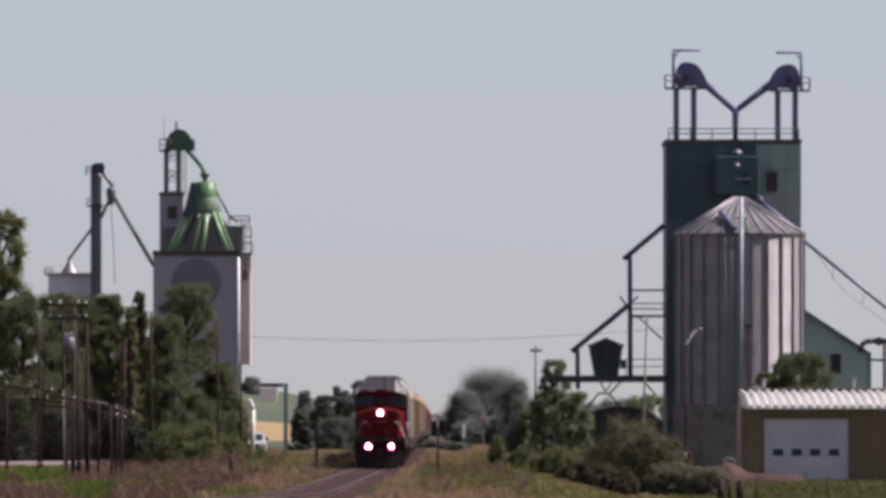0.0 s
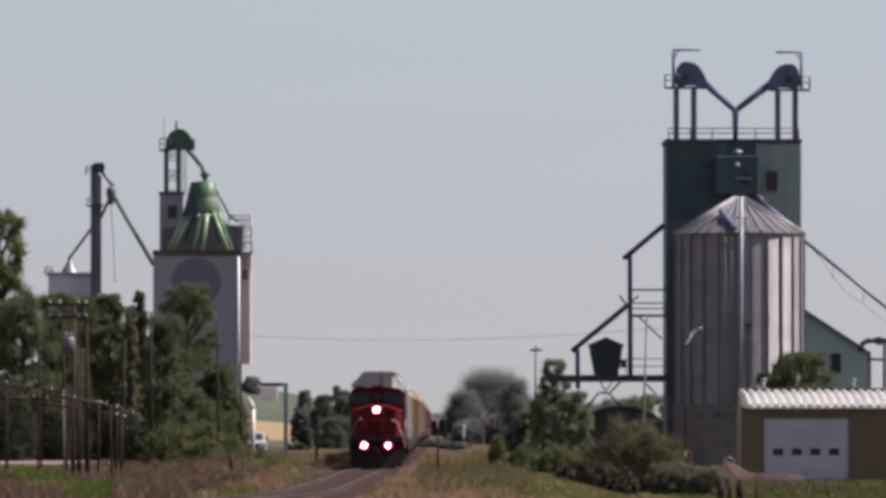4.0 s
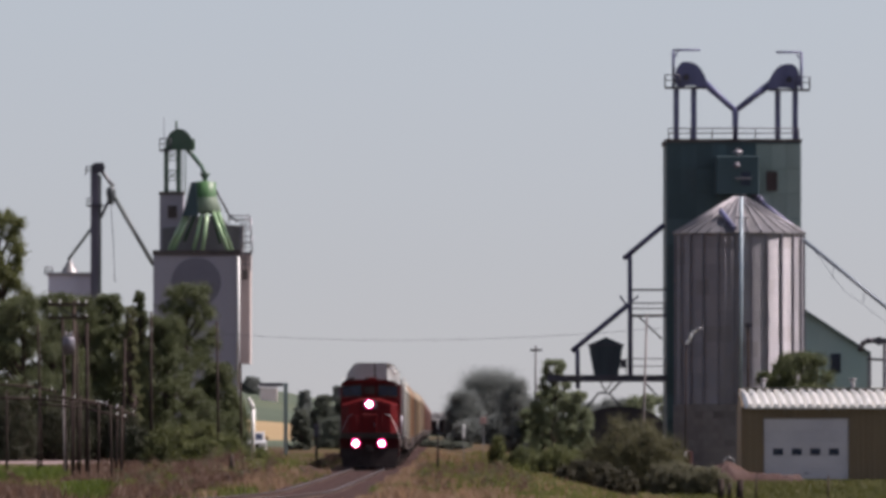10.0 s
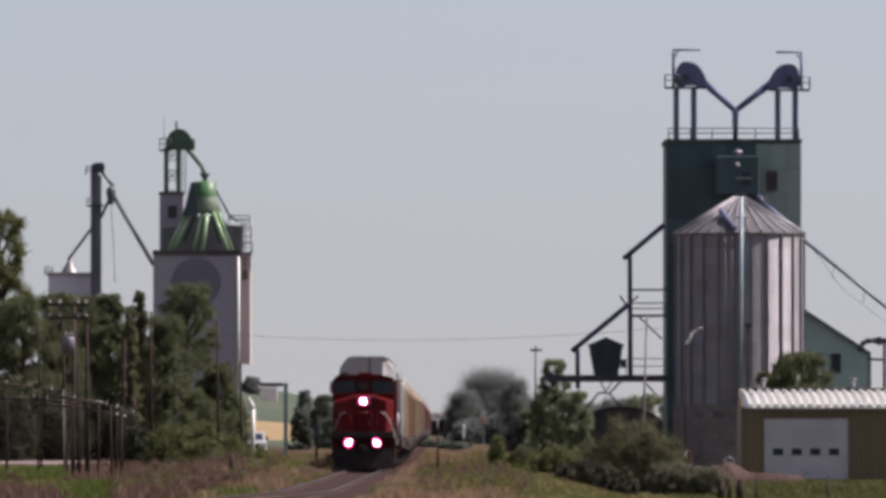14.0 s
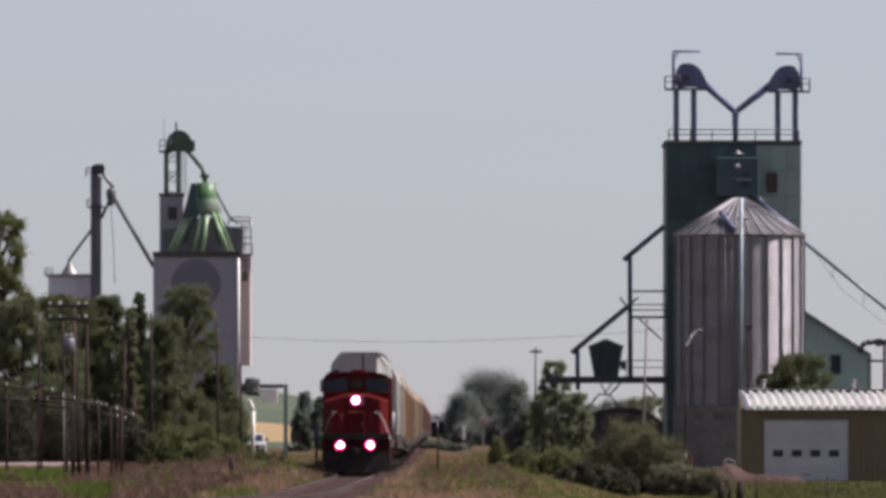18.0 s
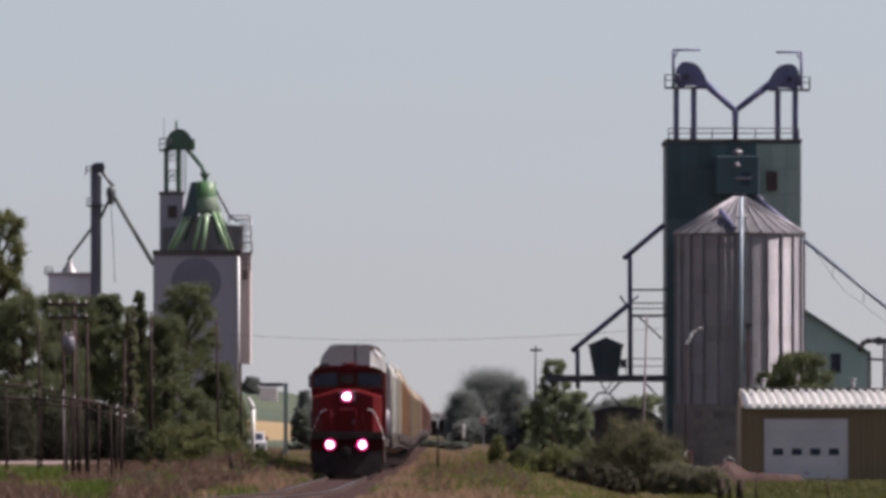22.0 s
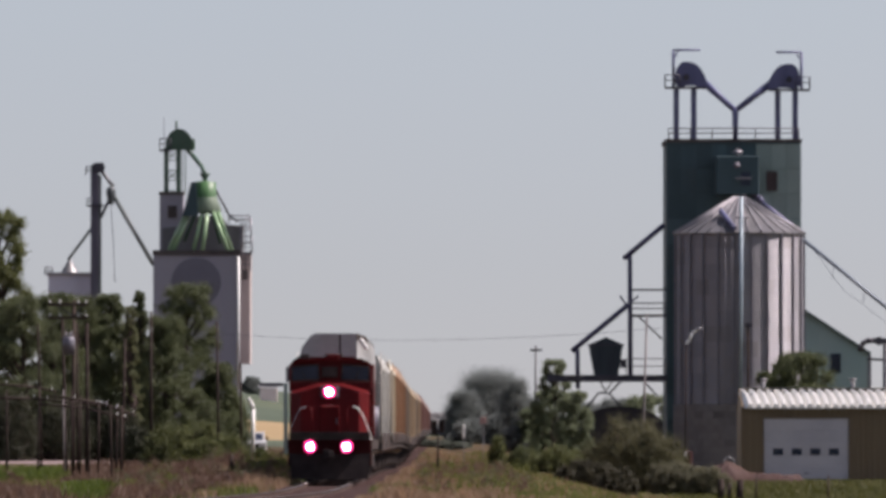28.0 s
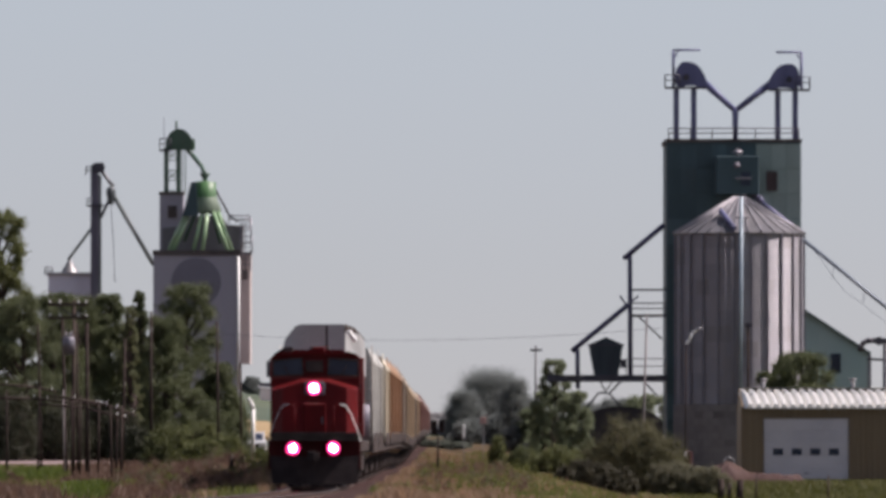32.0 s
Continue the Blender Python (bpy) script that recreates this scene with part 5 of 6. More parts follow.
def shrub(x, y, h, w, seed, material, label, leaf=0.1, count=5000, d=None):
    """A low bush: many stems and a broken dome of leaf clumps."""
    rng = np.random.default_rng(seed)
    z = land(x, y) - 0.05
    t = thing("bush", x, y, z, label, "bush")
    d = d or w * 0.7
    cs, rs = [], []
    for i in range(110):
        a, k = rng.uniform(0, 2 * math.pi), math.sqrt(rng.uniform(0, 1))
        top = h * math.sqrt(1 - 0.75 * k ** 3) * rng.uniform(0.85, 1.04)
        r = h * rng.uniform(0.09, 0.17)
        cs.append((math.cos(a) * k * (w / 2 - r), math.sin(a) * k * (d / 2 - r), max(top * rng.uniform(0.35, 1) - r, r * 0.6)))
        rs.append(r)
    g = Geo()
    for c in cs[::2]:
        g.tube((c[0] * 0.2, c[1] * 0.2, 0), c, 0.02 * h, 0.006 * h, 5)
    shared("woody_base", g.mesh("woody_base", WOOD_POLE), t, (0, 0, 0))
    shared("foliage", leaf_mesh("foliage", leaves(rng, cs, rs, count, leaf), material), t, (0, 0, 0))
    return t


def plants():
    dark, mid = "dark green poplar in full leaf", "green tree in summer leaf"
    # shelter belt beside the pale elevator
    for px, top, w, seed in ((330, 498, 138, 11), (246, 512, 44, 12), (230, 540, 40, 20), (192, 518, 92, 13), (140, 520, 125, 14), (92, 516, 125, 15), (40, 522, 125, 16), (-10, 526, 115, 17), (292, 556, 110, 18), (385, 640, 90, 19), (236, 566, 90, 22), (276, 590, 70, 23), (150, 560, 110, 24)):
        y = {12: 629, 13: 631, 14: 630, 15: 612, 16: 602, 17: 604, 18: 614}.get(seed, 606 if seed == 20 else 645 if seed in (22, 23, 24) else 628)
        s = y / 18000
        x = (px - 784) * s
        # the slender poplar gets lighter leaves, so sunlight is in its colour
        tree(x, y, (762 - top) * s + 1.7 - land(x, y), w * s * 1.25, seed, LEAF_LIT if seed == 20 else LEAF_DARK, "slender poplar in a sunlit light green" if seed == 20 else dark, 0.085 if seed in (22, 23, 24) else 0.058, 26000 if seed in (22, 23, 24) else 80000 if w > 60 else 36000, top=0.7 if seed != 11 else 0.55, low=0.2 if 60 < px < 250 else 0.04)
    tree(-30.8, 700, 17.02 + 0.2, 5.4, 21, LEAF_FRESH, "tall leafy tree with a rounded crown", 0.085, 40000, low=0.52, top=0.35)
    # bushes under the belt wear darkened leaves, painting the shade there
    for px, top, w, seed, y in ((424, 688, 40, 31, 640), (372, 690, 80, 32, 560), (300, 742, 120, 33, 450), (240, 740, 100, 34, 520), (350, 735, 110, 35, 540), (362, 768, 90, 29, 430), (405, 762, 60, 27, 440), (446, 788, 62, 25, 690), (170, 692, 95, 36, 606), (92, 690, 110, 37, 600), (20, 684, 120, 38, 598), (215, 700, 80, 39, 604), (132, 700, 80, 40, 603)):
        s = y / 18000
        x = (px - 784) * s
        shrub(x, y, (762 - top) * s + 1.7 - land(x, y), w * s, seed, LEAF_FRESH if seed in (33, 29, 27, 35) else LEAF_DEEP_SHADE if seed in (34, 36, 37, 38, 39, 40) else LEAF_MID if seed % 2 and seed < 36 else LEAF_DARK, "rough green roadside bush in leaf", 0.06, 30000 if seed > 35 else 16000)
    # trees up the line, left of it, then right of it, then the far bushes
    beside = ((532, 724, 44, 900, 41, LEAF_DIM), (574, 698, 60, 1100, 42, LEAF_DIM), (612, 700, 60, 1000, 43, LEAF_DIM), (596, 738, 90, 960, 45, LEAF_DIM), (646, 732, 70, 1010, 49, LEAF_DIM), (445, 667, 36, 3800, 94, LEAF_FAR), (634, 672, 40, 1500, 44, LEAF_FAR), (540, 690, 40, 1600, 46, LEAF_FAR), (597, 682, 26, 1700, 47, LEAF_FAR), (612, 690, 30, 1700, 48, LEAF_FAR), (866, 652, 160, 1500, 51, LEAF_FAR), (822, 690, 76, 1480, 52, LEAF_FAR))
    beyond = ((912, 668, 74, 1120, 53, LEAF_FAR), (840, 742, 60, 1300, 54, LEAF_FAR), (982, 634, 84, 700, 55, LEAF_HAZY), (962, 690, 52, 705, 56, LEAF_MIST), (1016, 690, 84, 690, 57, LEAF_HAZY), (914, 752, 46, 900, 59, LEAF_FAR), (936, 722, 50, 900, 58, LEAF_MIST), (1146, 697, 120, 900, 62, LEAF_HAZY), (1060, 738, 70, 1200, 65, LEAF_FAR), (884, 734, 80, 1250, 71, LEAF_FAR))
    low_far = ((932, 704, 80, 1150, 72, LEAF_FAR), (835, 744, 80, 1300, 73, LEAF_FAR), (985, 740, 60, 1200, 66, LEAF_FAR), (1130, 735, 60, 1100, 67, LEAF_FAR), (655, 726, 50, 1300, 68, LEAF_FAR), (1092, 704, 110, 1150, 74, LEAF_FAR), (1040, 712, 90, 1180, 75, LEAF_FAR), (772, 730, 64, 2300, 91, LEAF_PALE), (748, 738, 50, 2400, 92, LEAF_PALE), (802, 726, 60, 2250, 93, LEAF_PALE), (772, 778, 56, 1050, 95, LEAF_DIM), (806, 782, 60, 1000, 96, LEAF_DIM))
    # farther trees take the leaf colours with haze painted in
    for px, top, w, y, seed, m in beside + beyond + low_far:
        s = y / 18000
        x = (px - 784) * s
        tree(x, y, (762 - top) * s + 1.7 - land(x, y), w * s, seed, m, mid if m not in (LEAF_FAR, LEAF_PALE) else "tree on the far plain, haze in its colour", (0.042 if seed in (51, 52, 53) else 0.062) * (y / 620) ** 0.8, {51: 110000, 52: 55000, 53: 45000}[seed] if seed in (51, 52, 53) else 30000 if m in (LEAF_FAR, LEAF_PALE) else 42000, boughs=220 if seed in (51, 52, 53) else 70, top=0.45, low=0.05, dome=m in (LEAF_FAR, LEAF_PALE) or seed in (41, 42, 43, 45, 49, 55, 57, 62), clump=3.2 if seed in (51, 52, 53) else 2.4 if m in (LEAF_FAR, LEAF_MIST) else 1.7)
    # shrubs in the yard; those at the willows' foot have shade-darkened leaves
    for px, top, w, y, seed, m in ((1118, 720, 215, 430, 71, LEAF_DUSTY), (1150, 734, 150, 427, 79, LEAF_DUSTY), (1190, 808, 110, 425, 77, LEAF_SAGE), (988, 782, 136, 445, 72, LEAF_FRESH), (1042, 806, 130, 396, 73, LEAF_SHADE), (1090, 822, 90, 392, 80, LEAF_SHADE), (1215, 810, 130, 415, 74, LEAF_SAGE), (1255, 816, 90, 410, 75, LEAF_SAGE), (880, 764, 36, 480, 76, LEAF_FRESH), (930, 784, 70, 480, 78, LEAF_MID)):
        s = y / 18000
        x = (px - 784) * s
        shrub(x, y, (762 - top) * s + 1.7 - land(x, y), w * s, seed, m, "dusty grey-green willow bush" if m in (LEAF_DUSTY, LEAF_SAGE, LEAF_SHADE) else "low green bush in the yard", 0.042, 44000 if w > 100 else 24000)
    tree(20.5, 580, 6.3 + 0.9, 5.2, 81, LEAF_DARK, "bushy dark green tree behind the garage", 0.065, 60000, low=0.2, dome=True)
    tree(22.6, 590, 4.3 + 0.9, 2.6, 83, LEAF_DARK, "bushy dark green tree behind the garage", 0.065, 26000, low=0.2, dome=True)
    tree(18.66, 585, 5.18 + 0.9, 2.600, 82, LEAF_DARK, "bushy dark green tree behind the garage", 0.065, 20000, low=0.2, dome=True)


def grass():
    rng = np.random.default_rng(5)
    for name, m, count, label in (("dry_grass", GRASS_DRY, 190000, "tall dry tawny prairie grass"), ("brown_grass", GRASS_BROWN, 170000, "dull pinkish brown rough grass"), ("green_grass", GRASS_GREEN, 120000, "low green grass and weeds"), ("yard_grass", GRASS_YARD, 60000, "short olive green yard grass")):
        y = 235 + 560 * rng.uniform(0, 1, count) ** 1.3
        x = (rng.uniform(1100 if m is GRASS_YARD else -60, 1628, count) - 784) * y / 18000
        keep = []
        hs = []
        for i in range(count):
            off = x[i] - track_x(y[i])
            patch = noise.noise((x[i] * 0.22, y[i] * 0.035, 11)) + 0.35 * noise.noise((x[i] * 1.1, y[i] * 0.12, 2))
            green = rng.uniform() < 0.9 * ease(0.3, 3.0, x[i] + 1.6 * patch)
            right = x[i] > 9
            ang = x[i] / y[i] * 18000 + 784
            lush = ang < 115 + 50 * patch and 318 < y[i] < 540 or ang < 190 + 30 * patch and 285 < y[i] < 325 and ang > 105 or 405 + 40 * patch < ang < 575 and y[i] > 405
            ok = (off > 1.75 + max(300 - y[i], 0) * 0.033 + 0.4 * patch or off < (-1.25 if y[i] < 430 else -2.8 if y[i] < 600 else -2.2) - 0.2 * patch) and not (540 < y[i] < 602 and x[i] < -11.5)
            if m in (GRASS_DRY, GRASS_BROWN):
                ok = ok and (x[i] < -6.5 + 1.5 * patch) == (m is GRASS_BROWN) and patch > -0.15 and (not right or patch > 0.45) and not green and not lush and not right
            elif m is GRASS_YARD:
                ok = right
            else:
                ok = ok and not right and (patch < (0.1 if x[i] > -8 else -0.25) or right or green or lush)
            keep.append(ok)
            hs.append((0.22 + 0.25 * max(patch, 0)) * (0.8 if m is GRASS_GREEN else 1.1) * (0.45 if right or -6 < off < 0 and 425 < y[i] < 620 else 0.5 if lush or ang > 905 + 30 * patch else 0.8 if x[i] < -8 else 1))
        keep = np.array(keep)
        x, y, hs = x[keep], y[keep], np.array(hs)[keep] * rng.uniform(0.5, 1.4, keep.sum())
        vs = blades(rng, x, y, hs)
        tagged(new(name, leaf_mesh(name, vs, m, 4)), label, "grass", kind="stuff")


def blades(rng, x, y, hs, wide=(0.015, 0.035)):
    """Corner points of upright grass blades, hs metres high, with bent tips."""
    n = len(x)
    z = np.array([land(a, b) - 0.03 for a, b in zip(x, y)])
    a, wd = rng.uniform(0, math.pi, n), rng.uniform(*wide, n)
    lx, ly = rng.normal(0, 0.3, n) * hs, rng.normal(0, 0.3, n) * hs
    dx, dy = np.cos(a) * wd, np.sin(a) * wd
    return np.stack([np.stack([x - dx, y - dy, z], 1), np.stack([x + dx, y + dy, z], 1), np.stack([x + lx + dx * 0.3, y + ly + dy * 0.3, z + hs], 1), np.stack([x + lx - dx * 0.3, y + ly - dy * 0.3, z + hs], 1)], 1).reshape(-1, 3)


def lush_verges():
    """Two fresh green verges in the damp low ground beside the old fence."""
    rng = np.random.default_rng(61)
    out = []
    for y0, y1, p0, p1, n, h in ((376, 436, -40, 108, 20000, 0.28), (268, 302, 122, 180, 11000, 0.30)):
        y = rng.uniform(y0, y1, n)
        x = (rng.uniform(p0, p1, n) + rng.normal(0, 7, n) - 784) * y / 18000
        out.append(blades(rng, x, y, h * rng.uniform(0.4, 1.25, n)))
    tagged(new("lush_grass", leaf_mesh("lush_grass", np.concatenate(out), GRASS_LUSH, 4)), "fresh bright green grass in a damp hollow", "grass", kind="stuff")


def stones():
    """Loose ballast on the bed where the camera looks nearest."""
    rng = np.random.default_rng(21)
    n = 26000
    y = 236 + 170 * rng.uniform(0, 1, n) ** 1.4
    off = rng.uniform(-2.6, 2.6, n)
    z = np.array([track_z(b) - 0.2 - max(abs(o) - 1.6, 0) * 0.36 for o, b in zip(off, y)])
    x = np.array([track_x(b) for b in y]) + off
    r = rng.uniform(0.02, 0.055, n)
    a = rng.uniform(0, 2 * math.pi, n)
    p = np.stack([x, y, z], 1)
    d = [np.stack([np.cos(a + k * 2.094) * r, np.sin(a + k * 2.094) * r, -0.3 * r], 1) for k in range(3)]
    top = p + np.stack([0 * r, 0 * r, r * 0.9], 1)
    tri = np.stack([p + d[0], p + d[1], top, p + d[2]], 1).reshape(-1, 3)
    tagged(new("ballast_stone", leaf_mesh("ballast_stone", tri, BALLAST, 4)), "loose dusty brown track ballast stones", "ballast", kind="stuff")


def weeds():
    """Taller weeds standing in tufts through the grass."""
    rng = np.random.default_rng(33)
    for name, m, count, label in (("dry_weed", GRASS_BROWN, 110, "tufts of tall dry brown weeds"), ("green_weed", GRASS_GREEN, 70, "tufts of tall green weeds"), ("dusty_weed", LEAF_DUSTY, 40, "tufts of dusty sage weeds")):
        out = []
        while len(out) < count:
            y = rng.uniform(290, 520)
            x = (rng.uniform(0, 1568) - 784) * y / 18000
            off = x - track_x(y)
            ang = x / y * 18000 + 784
            if -2.4 < off < 2.6 or ang > 930 or ang < 260 and y > 320 or ang < 200 and m is not GRASS_BROWN or x > 2.5 and m is GRASS_BROWN:
                continue
            h, w = rng.uniform(0.35, 0.75), rng.uniform(0.3, 0.9)
            z = land(x, y)
            cs = [(x + rng.normal(0, w * 0.4), y + rng.normal(0, w * 0.4), z + h * rng.uniform(0.2, 0.8)) for _ in range(7)]
            out.append(leaves(rng, cs, [0.16] * 7, 260, 0.036, 1.3))
        tagged(new(name, leaf_mesh(name, np.concatenate(out), m)), label, "weeds", kind="stuff")


# ---- poles, signs and small things ----
def post_thing(name, x, y, ztop, r, material, label, category, lean=0.0, group=""):
    z = land(x, y) - 0.2
    t = thing(name, x, y, z, label, category, group)
    part("pole", Geo().tube((x, y, z), (x + lean, y, ztop), r, r * 0.75, 9), material, t)
    return t


def poles():
    lab = "weathered wooden utility pole"
    rows = ((129, 533, 400, 0.09, 1), (118, 565, 403, 0.07, 0), (138, 572, 406, 0.05, 0), (154, 572, 410, 0.09, 0), (216, 600, 430, 0.06, 0), (267, 552, 520, 0.09, 0), (387, 568, 520, 0.075, 0), (74, 574, 450, 0.06, 0), (427, 642, 560, 0.075, 0))
    for px, top, y, r, arms in rows:
        s = y / 18000
        x, zt = (px - 784) * s, 1.7 + (762 - top) * s
        t = post_thing("utility_pole", x, y, zt, r, WOOD_POLE, lab, "pole", 0.04 if arms else 0.18 * math.sin(px), "old utility poles")
        if arms:
            ins = Geo().tube((0, 0, 0), (0, 0, 0.12), 0.035, 0.02, 7).mesh("insulator", WHITE_PAINT)
            for drop in (0.14, 0.66):
                part("crossarm", Geo().box(x - 0.98, x + 0.6, y - 0.19, y - 0.09, zt - drop - 0.06, zt - drop + 0.06, 0.01), WOOD_POLE, t)
                for k in (-0.9, -0.5, 0.22, 0.52):
                    shared("insulator", ins, t, (k, -0.14, zt - drop + 0.06 - t.location.z))
            part("arm_brace", Geo().path([(x - 0.6, y - 0.12, zt - 0.2), (x, y - 0.1, zt - 0.62), (x + 0.42, y - 0.12, zt - 0.2)], 0.02), DARK_STEEL, t)
    x, y = -14.71, 400
    tr = thing("transformer", x, y - 0.35, 4.68, "grey pole-mounted transformer can", "transformer")
    part("can", Geo().lathe(x, y - 0.35, [(0.01, 4.68), (0.24, 4.68), (0.24, 5.30), (0.2, 5.37), (0.01, 5.39)], 16), GALV_DULL, tr)
    part("bushing", Geo().tube((x - 0.1, y - 0.35, 5.37), (x - 0.1, y - 0.35, 5.57), 0.04).tube((x + 0.1, y - 0.35, 5.37), (x + 0.1, y - 0.35, 5.57), 0.04), GALV, tr)
    part("hanger", Geo().box(x - 0.06, x + 0.06, y - 0.2, y - 0.08, 4.81, 5.17), DARK_STEEL, tr)
    # posts of the old stock fence, with two heavy rails
    for i, (px, top, y) in enumerate(((12, 690, 400), (67, 685, 396), (115, 690, 392), (141, 700, 388), (174, 712, 384), (198, 716, 380), (213, 718, 376), (128, 690, 386), (157, 700, 390), (205, 716, 391))):
        s = y / 18000
        post_thing("fence_post", (px - 784) * s, y, 1.7 + (762 - top) * s, 0.036 if i == 2 else 0.046, LIGHT_POLE if i == 2 else WOOD_POLE, "thin bleached fence post" if i == 2 else "rough dark wooden fence post", "fence post", 0.07 * math.sin(2.3 * i), "posts of the old stock fence")
    knob = Geo().lathe(0, 0, [(0.010, -0.06), (0.014, 0.0), (0.028, 0.01), (0.030, 0.04), (0.02, 0.065), (0.004, 0.07)], 10).mesh("insulator", WHITE_PAINT)
    for y, pts, knobs in ((398, ((-40, 678), (60, 685), (100, 694)), (12, 92)), (396, ((-40, 704), (60, 706), (140, 713), (185, 718)), (60, 84, 172, 180)),
                          (385, ((85, 700), (170, 712), (240, 736)), (132, 188, 207, 236)), (390, ((70, 716), (150, 722), (225, 742)), (208, 222))):
        s = y / 18000
        q = [((a - 784) * s, y, 1.7 + (762 - b) * s) for a, b in pts]
        rail = thing("fence_rail", *q[0], "heavy sagging timber rail with glass insulators", "fence rail", "rails of the old stock fence")
        part("rail", Geo().path(q, 0.045), WOOD_POLE, rail)
        for px in knobs:
            x = (px - 784) * s
            i = next(j for j in range(len(q) - 1) if x <= q[j + 1][0] or j == len(q) - 2)
            z = q[i][2] + (q[i + 1][2] - q[i][2]) * (x - q[i][0]) / (q[i + 1][0] - q[i][0])
            shared("insulator", knob, rail, (x - q[0][0], -0.01, z - q[0][2] + 0.09))
    # power pole and wire over the line
    y = 900.0
    # far pole in a lighter grey than pole wood, haze put into its colour
    t = post_thing("utility_pole", 8.20, y, 9.20, 0.13, HOUSE_GREY, lab, "pole")
    part("crossarm", Geo().box(7.70, 8.75, y - 0.2, y - 0.05, 8.70, 8.90), HOUSE_GREY, t)
    q = []
    for i in range(17):
        k = i / 16
        q.append((-17.96 + (17.51 - -17.96) * k, 800 - 170 * k, 9.34 * (1 - k) + 8.42 * k - 1.5 * 4 * k * (1 - k) * 0.55))
    single("overhead_wire", Geo().path(q, 0.014, 5), DARK_STEEL, "thin sagging overhead wire", "wire", q[0])
    # lamp before the bin
    y = 560.0
    t = thing("street_lamp", 13.32, y, -1.1, "thin wooden lamp pole with a bright curved arm", "street lamp")
    part("pole", Geo().tube((13.32, y, -1.1), (13.38, y, 6.49), 0.045), WOOD_POLE, t)
    # white colour imitates the sun glint on the metal arm
    part("arm", Geo().path([(13.38, y, 6.43), (13.56, y, 6.68), (13.75, y, 7.05), (14.00, y, 7.27), (14.25, y, 7.30)], 0.08), WHITE_PAINT, t, "arm whitened for its metal glint")
    part("lamp_head", Geo().box(13.94, 14.31, y - 0.12, y + 0.12, 7.21, 7.36, 0.02), GALV, t)
    part("base_wrap", Geo().tube((13.32, y, 0.14), (13.32, y, 0.52), 0.09), GALV_BRIGHT, t)
    t = post_thing("utility_pole", 17.70, 590, 7.86, 0.09, WOOD_POLE, lab, "pole")
    part("fixture", Geo().box(17.54, 17.93, 589.7, 590.1, 7.67, 7.93, 0.03), DARK_STEEL, t)
    t = post_thing("utility_pole", 11.73, 600, 8.57, 0.08, LIGHT_POLE, "grey weathered utility pole", "pole", 0.3)
    part("crossarm", Geo().tube((11.47, 600, 8.43), (12.93, 600, 8.50), 0.05), WOOD_POLE, t)
    # trackside signs
    for name, px, zt, zb, w, y, m, lab in (("signal_box", 775, 744, 772, 22, 400, SOOT, "dark trackside signal seen from behind on a post"), ("marker_post", 821, 752, 776, 5, 520, WHITE_PAINT, "white trackside marker on a post"), ("road_sign", 855, 738, 751, 11, 520, SIGN_RED, "faded red crossing sign on a grey post"), ("switch_stand", 560, 750, 774, 9, 560, DARK_STEEL, "dark switch stand beside the line")):
        s = y / 18000
        x, z0, z1 = (px - 784) * s, 1.7 + (762 - zb) * s, 1.7 + (762 - zt) * s
        t = post_thing(name, x, y, z0 + 0.1, {"switch_stand": 0.075, "signal_box": 0.045}.get(name, 0.026), HOUSE_GREY if name in ("road_sign", "marker_post") else SOOT, lab, "sign")
        if name == "signal_box":
            for k in (-1, 1):
                xk = x + k * w * s * 0.3
                part("signal_head", Geo().box(xk - w * s * 0.23, xk + w * s * 0.23, y - 0.14, y - 0.02, z0 + 0.06 * (k + 1), z1, 0.02), m, t)
            part("bracket", Geo().box(x - w * s * 0.5, x + w * s * 0.5, y - 0.02, y + 0.04, z0 + 0.16, z0 + 0.24), m, t)
            continue
        part("panel", Geo().box(x - w * s / 2, x + w * s / 2, y - 0.12, y - 0.06, z0, z1, 0.015), m, t)
    # gantry beside the pale elevator, vehicle at its foot
    y = 760.0
    t = thing("drive_gantry", -11.74, y, 0, "grey steel gantry post with a side arm", "gantry")
    part("post", Geo().box(-11.91, -11.61, y, y + 0.4, -0.2, 5.25), GREY_GREEN, t)
    part("arm", Geo().box(-13.68, -11.95, y + 0.1, y + 0.3, 4.99, 5.25), DARK_STEEL, t)
    t = thing("gas_mast", -12.02, 640, 0, "white painted mast with a bent top", "mast")
    part("mast", Geo().path([(-11.98, 640, -0.2), (-11.95, 640, 3.02), (-12.09, 640, 3.48), (-12.27, 640, 3.69)], 0.13), WHITE_PAINT, t)
    # low dark arch shed beyond the siding
    y = 700.0
    sh = thing("arch_shed", 12.09, y + 4, -0.9, "dark low arched shed", "shed")
    arch = [(8.87, -0.9)] + [(12.21 - 3.344 * math.cos(a), 1.00 + 2.372 * math.sin(a) ** 0.8) for a in np.linspace(0, math.pi, 15)] + [(15.56, -0.9)]
    part("shell", Geo().prism(arch, y, y + 12), TARP, sh)
    # earth heap and stumps in the yard
    g = Geo()
    nx, ny = 60, 14
    vs = []
    for j in range(ny):
        for i in range(nx):
            a, b = i / (nx - 1) * 2 - 1, j / (ny - 1) * 2 - 1
            x, yy = 15.92 + 2.7 * a, 520 + 1.4 * b
            hz = (1 - b * b) * (0.52 * math.exp(-((a + 0.52) / 0.27) ** 2) + 0.54 * min(1, 4 * (1 - a * a)) * (1 - 0.25 * a) + 0.10 * noise.noise((x * 1.3, yy * 1.5, 4)) + 0.10 * noise.noise((x * 4, yy * 4, 8))) * min(1, 6 * (1 - a * a))
            vs.append((x, yy, -1.02 + max(hz, 0)))
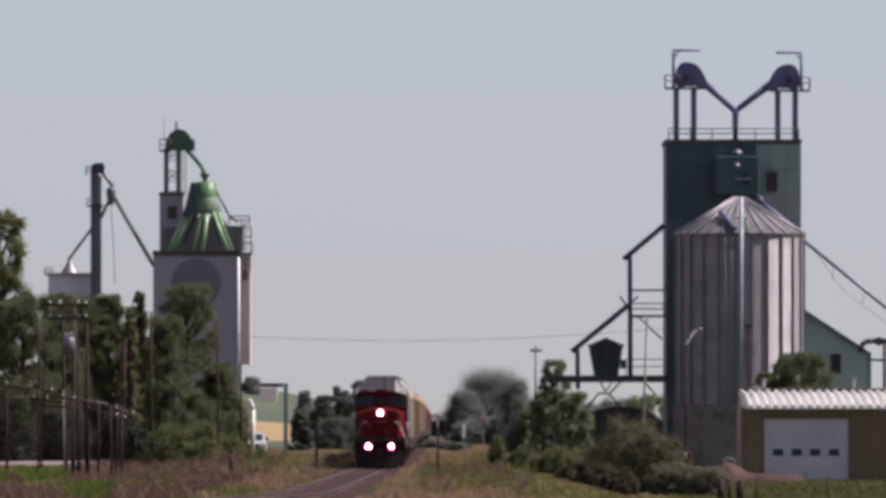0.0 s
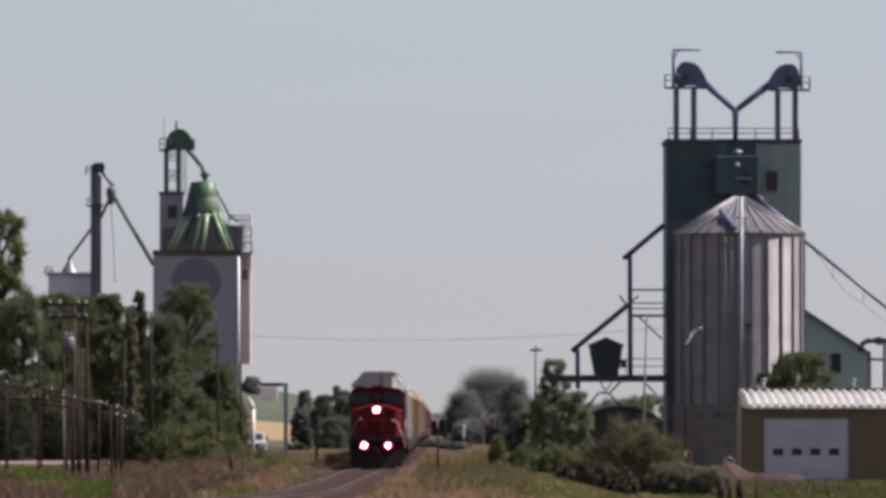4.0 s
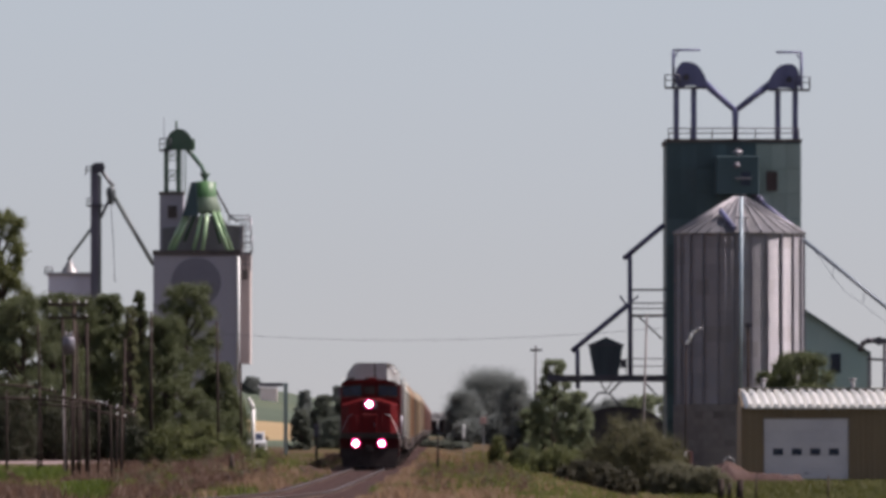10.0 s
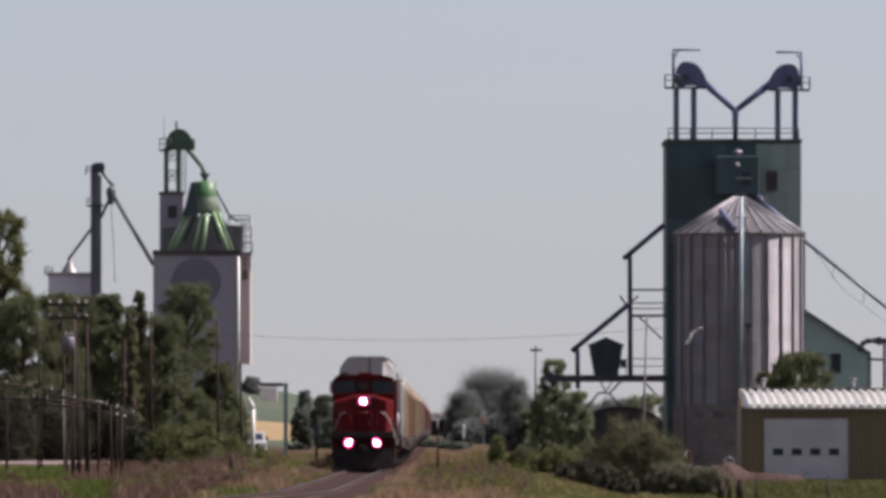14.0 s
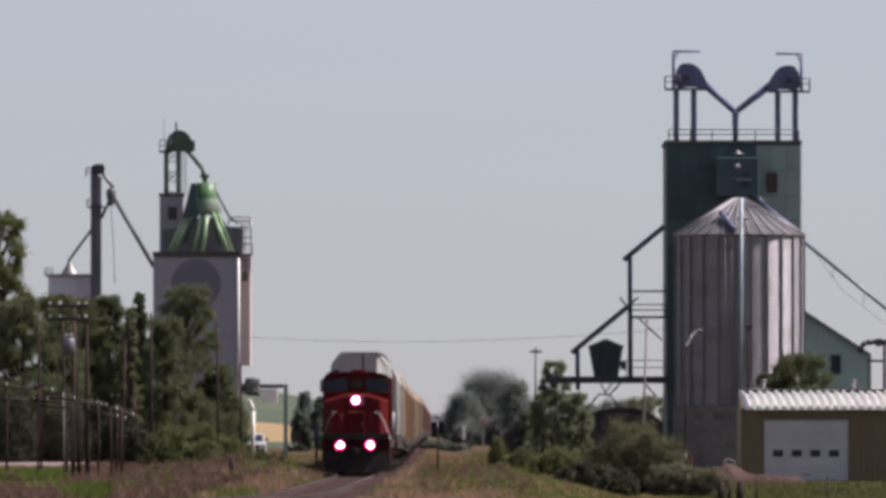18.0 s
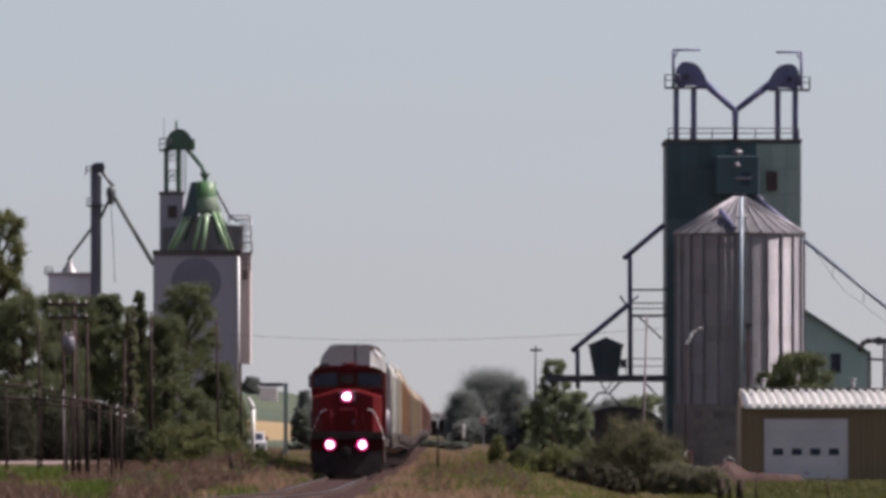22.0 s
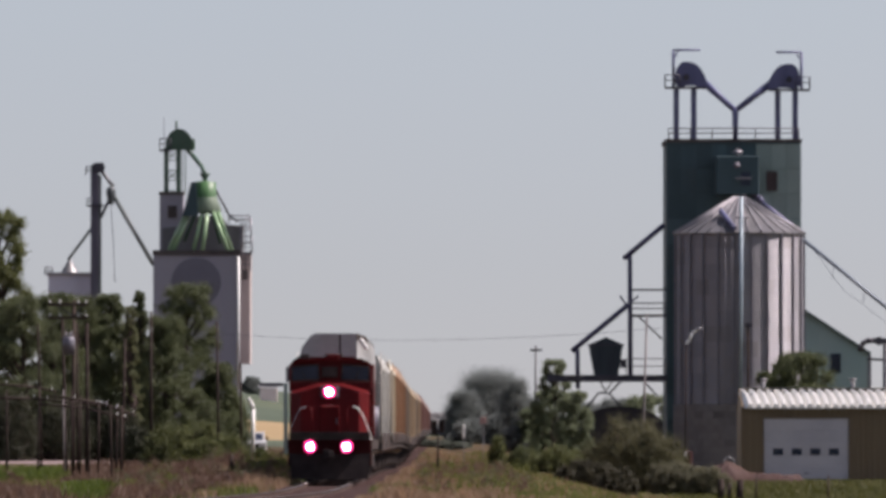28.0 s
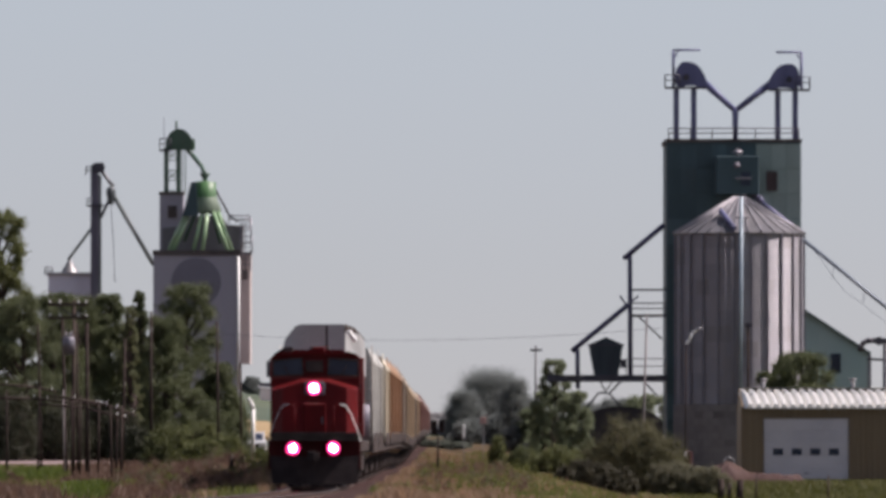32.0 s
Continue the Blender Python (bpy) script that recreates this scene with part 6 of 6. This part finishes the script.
    g.add(vs, [(j * nx + i, j * nx + i + 1, (j + 1) * nx + i + 1, (j + 1) * nx + i) for j in range(ny - 1) for i in range(nx - 1)])
    single("earth_mound", g, DIRT, "low heap of rusty pink earth and rubble", "heap", (15.92, 520, -0.95))
    single("culvert_ring", Geo().path([(14.56 + 0.3 * math.cos(a), 518.2, -0.03 + 0.34 * math.sin(a)) for a in np.linspace(0.1, math.pi * 0.95, 9)], 0.045), GALV_BRIGHT, "half-buried pale culvert ring in the earth", "culvert", (14.56, 518.2, -0.6))
    single("fuel_tank", Geo().lathe(14.16, 590, [(0.01, -1.05), (0.3, -1.05), (0.32, -0.9), (0.32, 0.36), (0.28, 0.48), (0.16, 0.53), (0.01, 0.55)], 20), DARK_RED, "dull dark red upright steel tank", "tank", (14.16, 590, -1.05))
    for px, top, w in ((1275, 848, 12), (1290, 856, 7), (1309, 850, 14), (409, 806, 9), (1465, 842, 4), (1338, 838, 4)):
        y = 385.0
        s = y / 18000
        x = (px - 784) * s
        z = land(x, y)
        single("fence_stub", Geo().tube((x, y, z - 0.1), (x + 0.02, y, 1.7 + (762 - top) * s), w * s / 2, w * s / 2.4, 9), WOOD_POLE, "short dark weathered post", "post", (x, y, z), "short posts in the yard")


def far_house():
    y = 3600.0
    h = thing("house", -62.80, y + 4, 12.0, "small far house with pinkish walls and a dark roof", "house")
    part("wall", Geo().box(-64.80, -58.80, y, y + 7, 11.0, 16.50), HOUSE_PINK, h)
    part("roof", Geo().prism_x([(y - 0.4, 16.50), (y + 3.5, 18.30), (y + 7.4, 16.50)], -65.20, -58.40), HOUSE_GREY, h)


def parked_car(x, y):
    z = land(x, y)
    c = thing("parked_car", x, y, z, "pale silver off-road car parked on the verge, chrome glinting", "car")
    body = part("body", Geo().prism_x([(y, z + 0.26), (y, z + 0.95), (y + 0.12, z + 1.08), (y + 1.3, z + 1.18), (y + 4.4, z + 1.18), (y + 4.5, z + 1.0), (y + 4.5, z + 0.26)], x - 0.88, x + 0.88), CAR_SILVER, c)
    cab = part("cabin", Geo().prism_x([(y + 1.2, z + 1.17), (y + 1.8, z + 1.66), (y + 2.1, z + 1.72), (y + 4.1, z + 1.72), (y + 4.4, z + 1.17)], x - 0.76, x + 0.76), CAR_SILVER, c)
    part("windscreen", Geo().add([(x - 0.68, y + 1.2, z + 1.22), (x + 0.68, y + 1.2, z + 1.22), (x + 0.62, y + 1.74, z + 1.63), (x - 0.62, y + 1.74, z + 1.63), (x - 0.68, y + 1.24, z + 1.2), (x + 0.68, y + 1.24, z + 1.2), (x + 0.62, y + 1.78, z + 1.61), (x - 0.62, y + 1.78, z + 1.61)],
                                 [(0, 1, 2, 3), (7, 6, 5, 4), (0, 4, 5, 1), (1, 5, 6, 2), (2, 6, 7, 3), (3, 7, 4, 0)]), GLASS_DARK, cab)
    part("bumper", Geo().box(x - 0.86, x + 0.86, y - 0.12, y, z + 0.42, z + 0.6, 0.03), STEEL, c, "glinting chrome bumper")
    part("grille", Geo().box(x - 0.45, x + 0.45, y - 0.03, y, z + 0.68, z + 0.9), BLACK, body)
    for s in (-1, 1):
        part("headlamp", Geo().tube((x + s * 0.66, y - 0.04, z + 0.8), (x + s * 0.66, y, z + 0.8), 0.1), ROOF_TIN, body)
        part("wing_mirror", Geo().box(x + s * 0.97 - 0.09, x + s * 0.97 + 0.09, y + 1.5, y + 1.58, z + 1.2, z + 1.4, 0.02), BLACK, cab)
        for k in (0.85, 3.55):
            w = part("wheel", Geo().tube((x + s * 0.64, y + k, z + 0.36), (x + s * 0.86, y + k, z + 0.36), 0.36, n=18), BLACK, c)
            part("rim", Geo().tube((x + s * 0.85, y + k, z + 0.36), (x + s * 0.875, y + k, z + 0.36), 0.2, n=14), GALV_BRIGHT, w)


# ---- the order of building ----
ground()
track = railway()
loco = locomotive()
kinds = [hopper_car(CAR_CREAM, "cream covered grain hopper car with rusty streaks", 1.54), hopper_car(CAR_GREY, "dusty grey-brown covered grain hopper car", 1.6), hopper_car(CAR_WHITE, "chalky pale grey covered hopper car streaked with rust", 1.46), hopper_car(CAR_ORANGE, "rust orange covered grain hopper car", 1.56),
         hopper_car(CAR_TAN, "dusty tan covered grain hopper car", 1.64), hopper_car(CAR_RED, "dull brown red covered grain hopper car", 1.56)]
ORDER = [2, 2, 0] + [3] * 4 + [1] * 2 + [4] * 6 + [1] * 4 + [4] * 3 + [3] * 2 + [5] * 35
cars, used = [], set()
for k in ORDER:
    cars.append(copy_thing(kinds[k], pose(0, 0, 0)) if k in used else kinds[k])
    used.add(k)
green_elevator()
steel_bin()
auger()
green_shed()
blower_duct()
garage()
pale_elevator()
far_leg()
plants()
poles()
far_house()
parked_car((447 - 784) * 700 / 18000, 700)
stones()
weeds()
grass()
lush_verges()


def sleepers():
    me = Geo().box(-1.3, 1.3, -0.12, 0.12, -0.12, 0.0, 0.02).mesh("tie", TIE_WOOD)
    o = track.location
    for k in range(300):
        y = 236 + 0.55 * k
        shared("tie", me, track, (track_x(y) - o.x, y - o.y, track_z(y) - 0.165 - o.z))


sleepers()


def motions():
    # the whole train rolls down the line at an even pace
    walk(loco, [(t, on_track(NOSE_END + SPEED * (32 - t), 20)) for t in TIMES])
    for i, car in enumerate(cars):
        walk(car, [(t, on_track(NOSE_END + 22.4 + 17.9 * i + SPEED * (32 - t), 17)) for t in TIMES])
    # wheels turn under the locomotive and the leading cars
    for vehicle, r in [(loco, 0.53)] + [(car, 0.46) for car in cars[:3]]:
        for o in vehicle.children_recursive:
            if o.name.startswith("wheelset"):
                p = o.location.copy()
                walk(o, [(i / 15, pose(p.x, p.y, p.z, math.degrees(SPEED * i / 15 / r))) for i in range(481)])


motions()
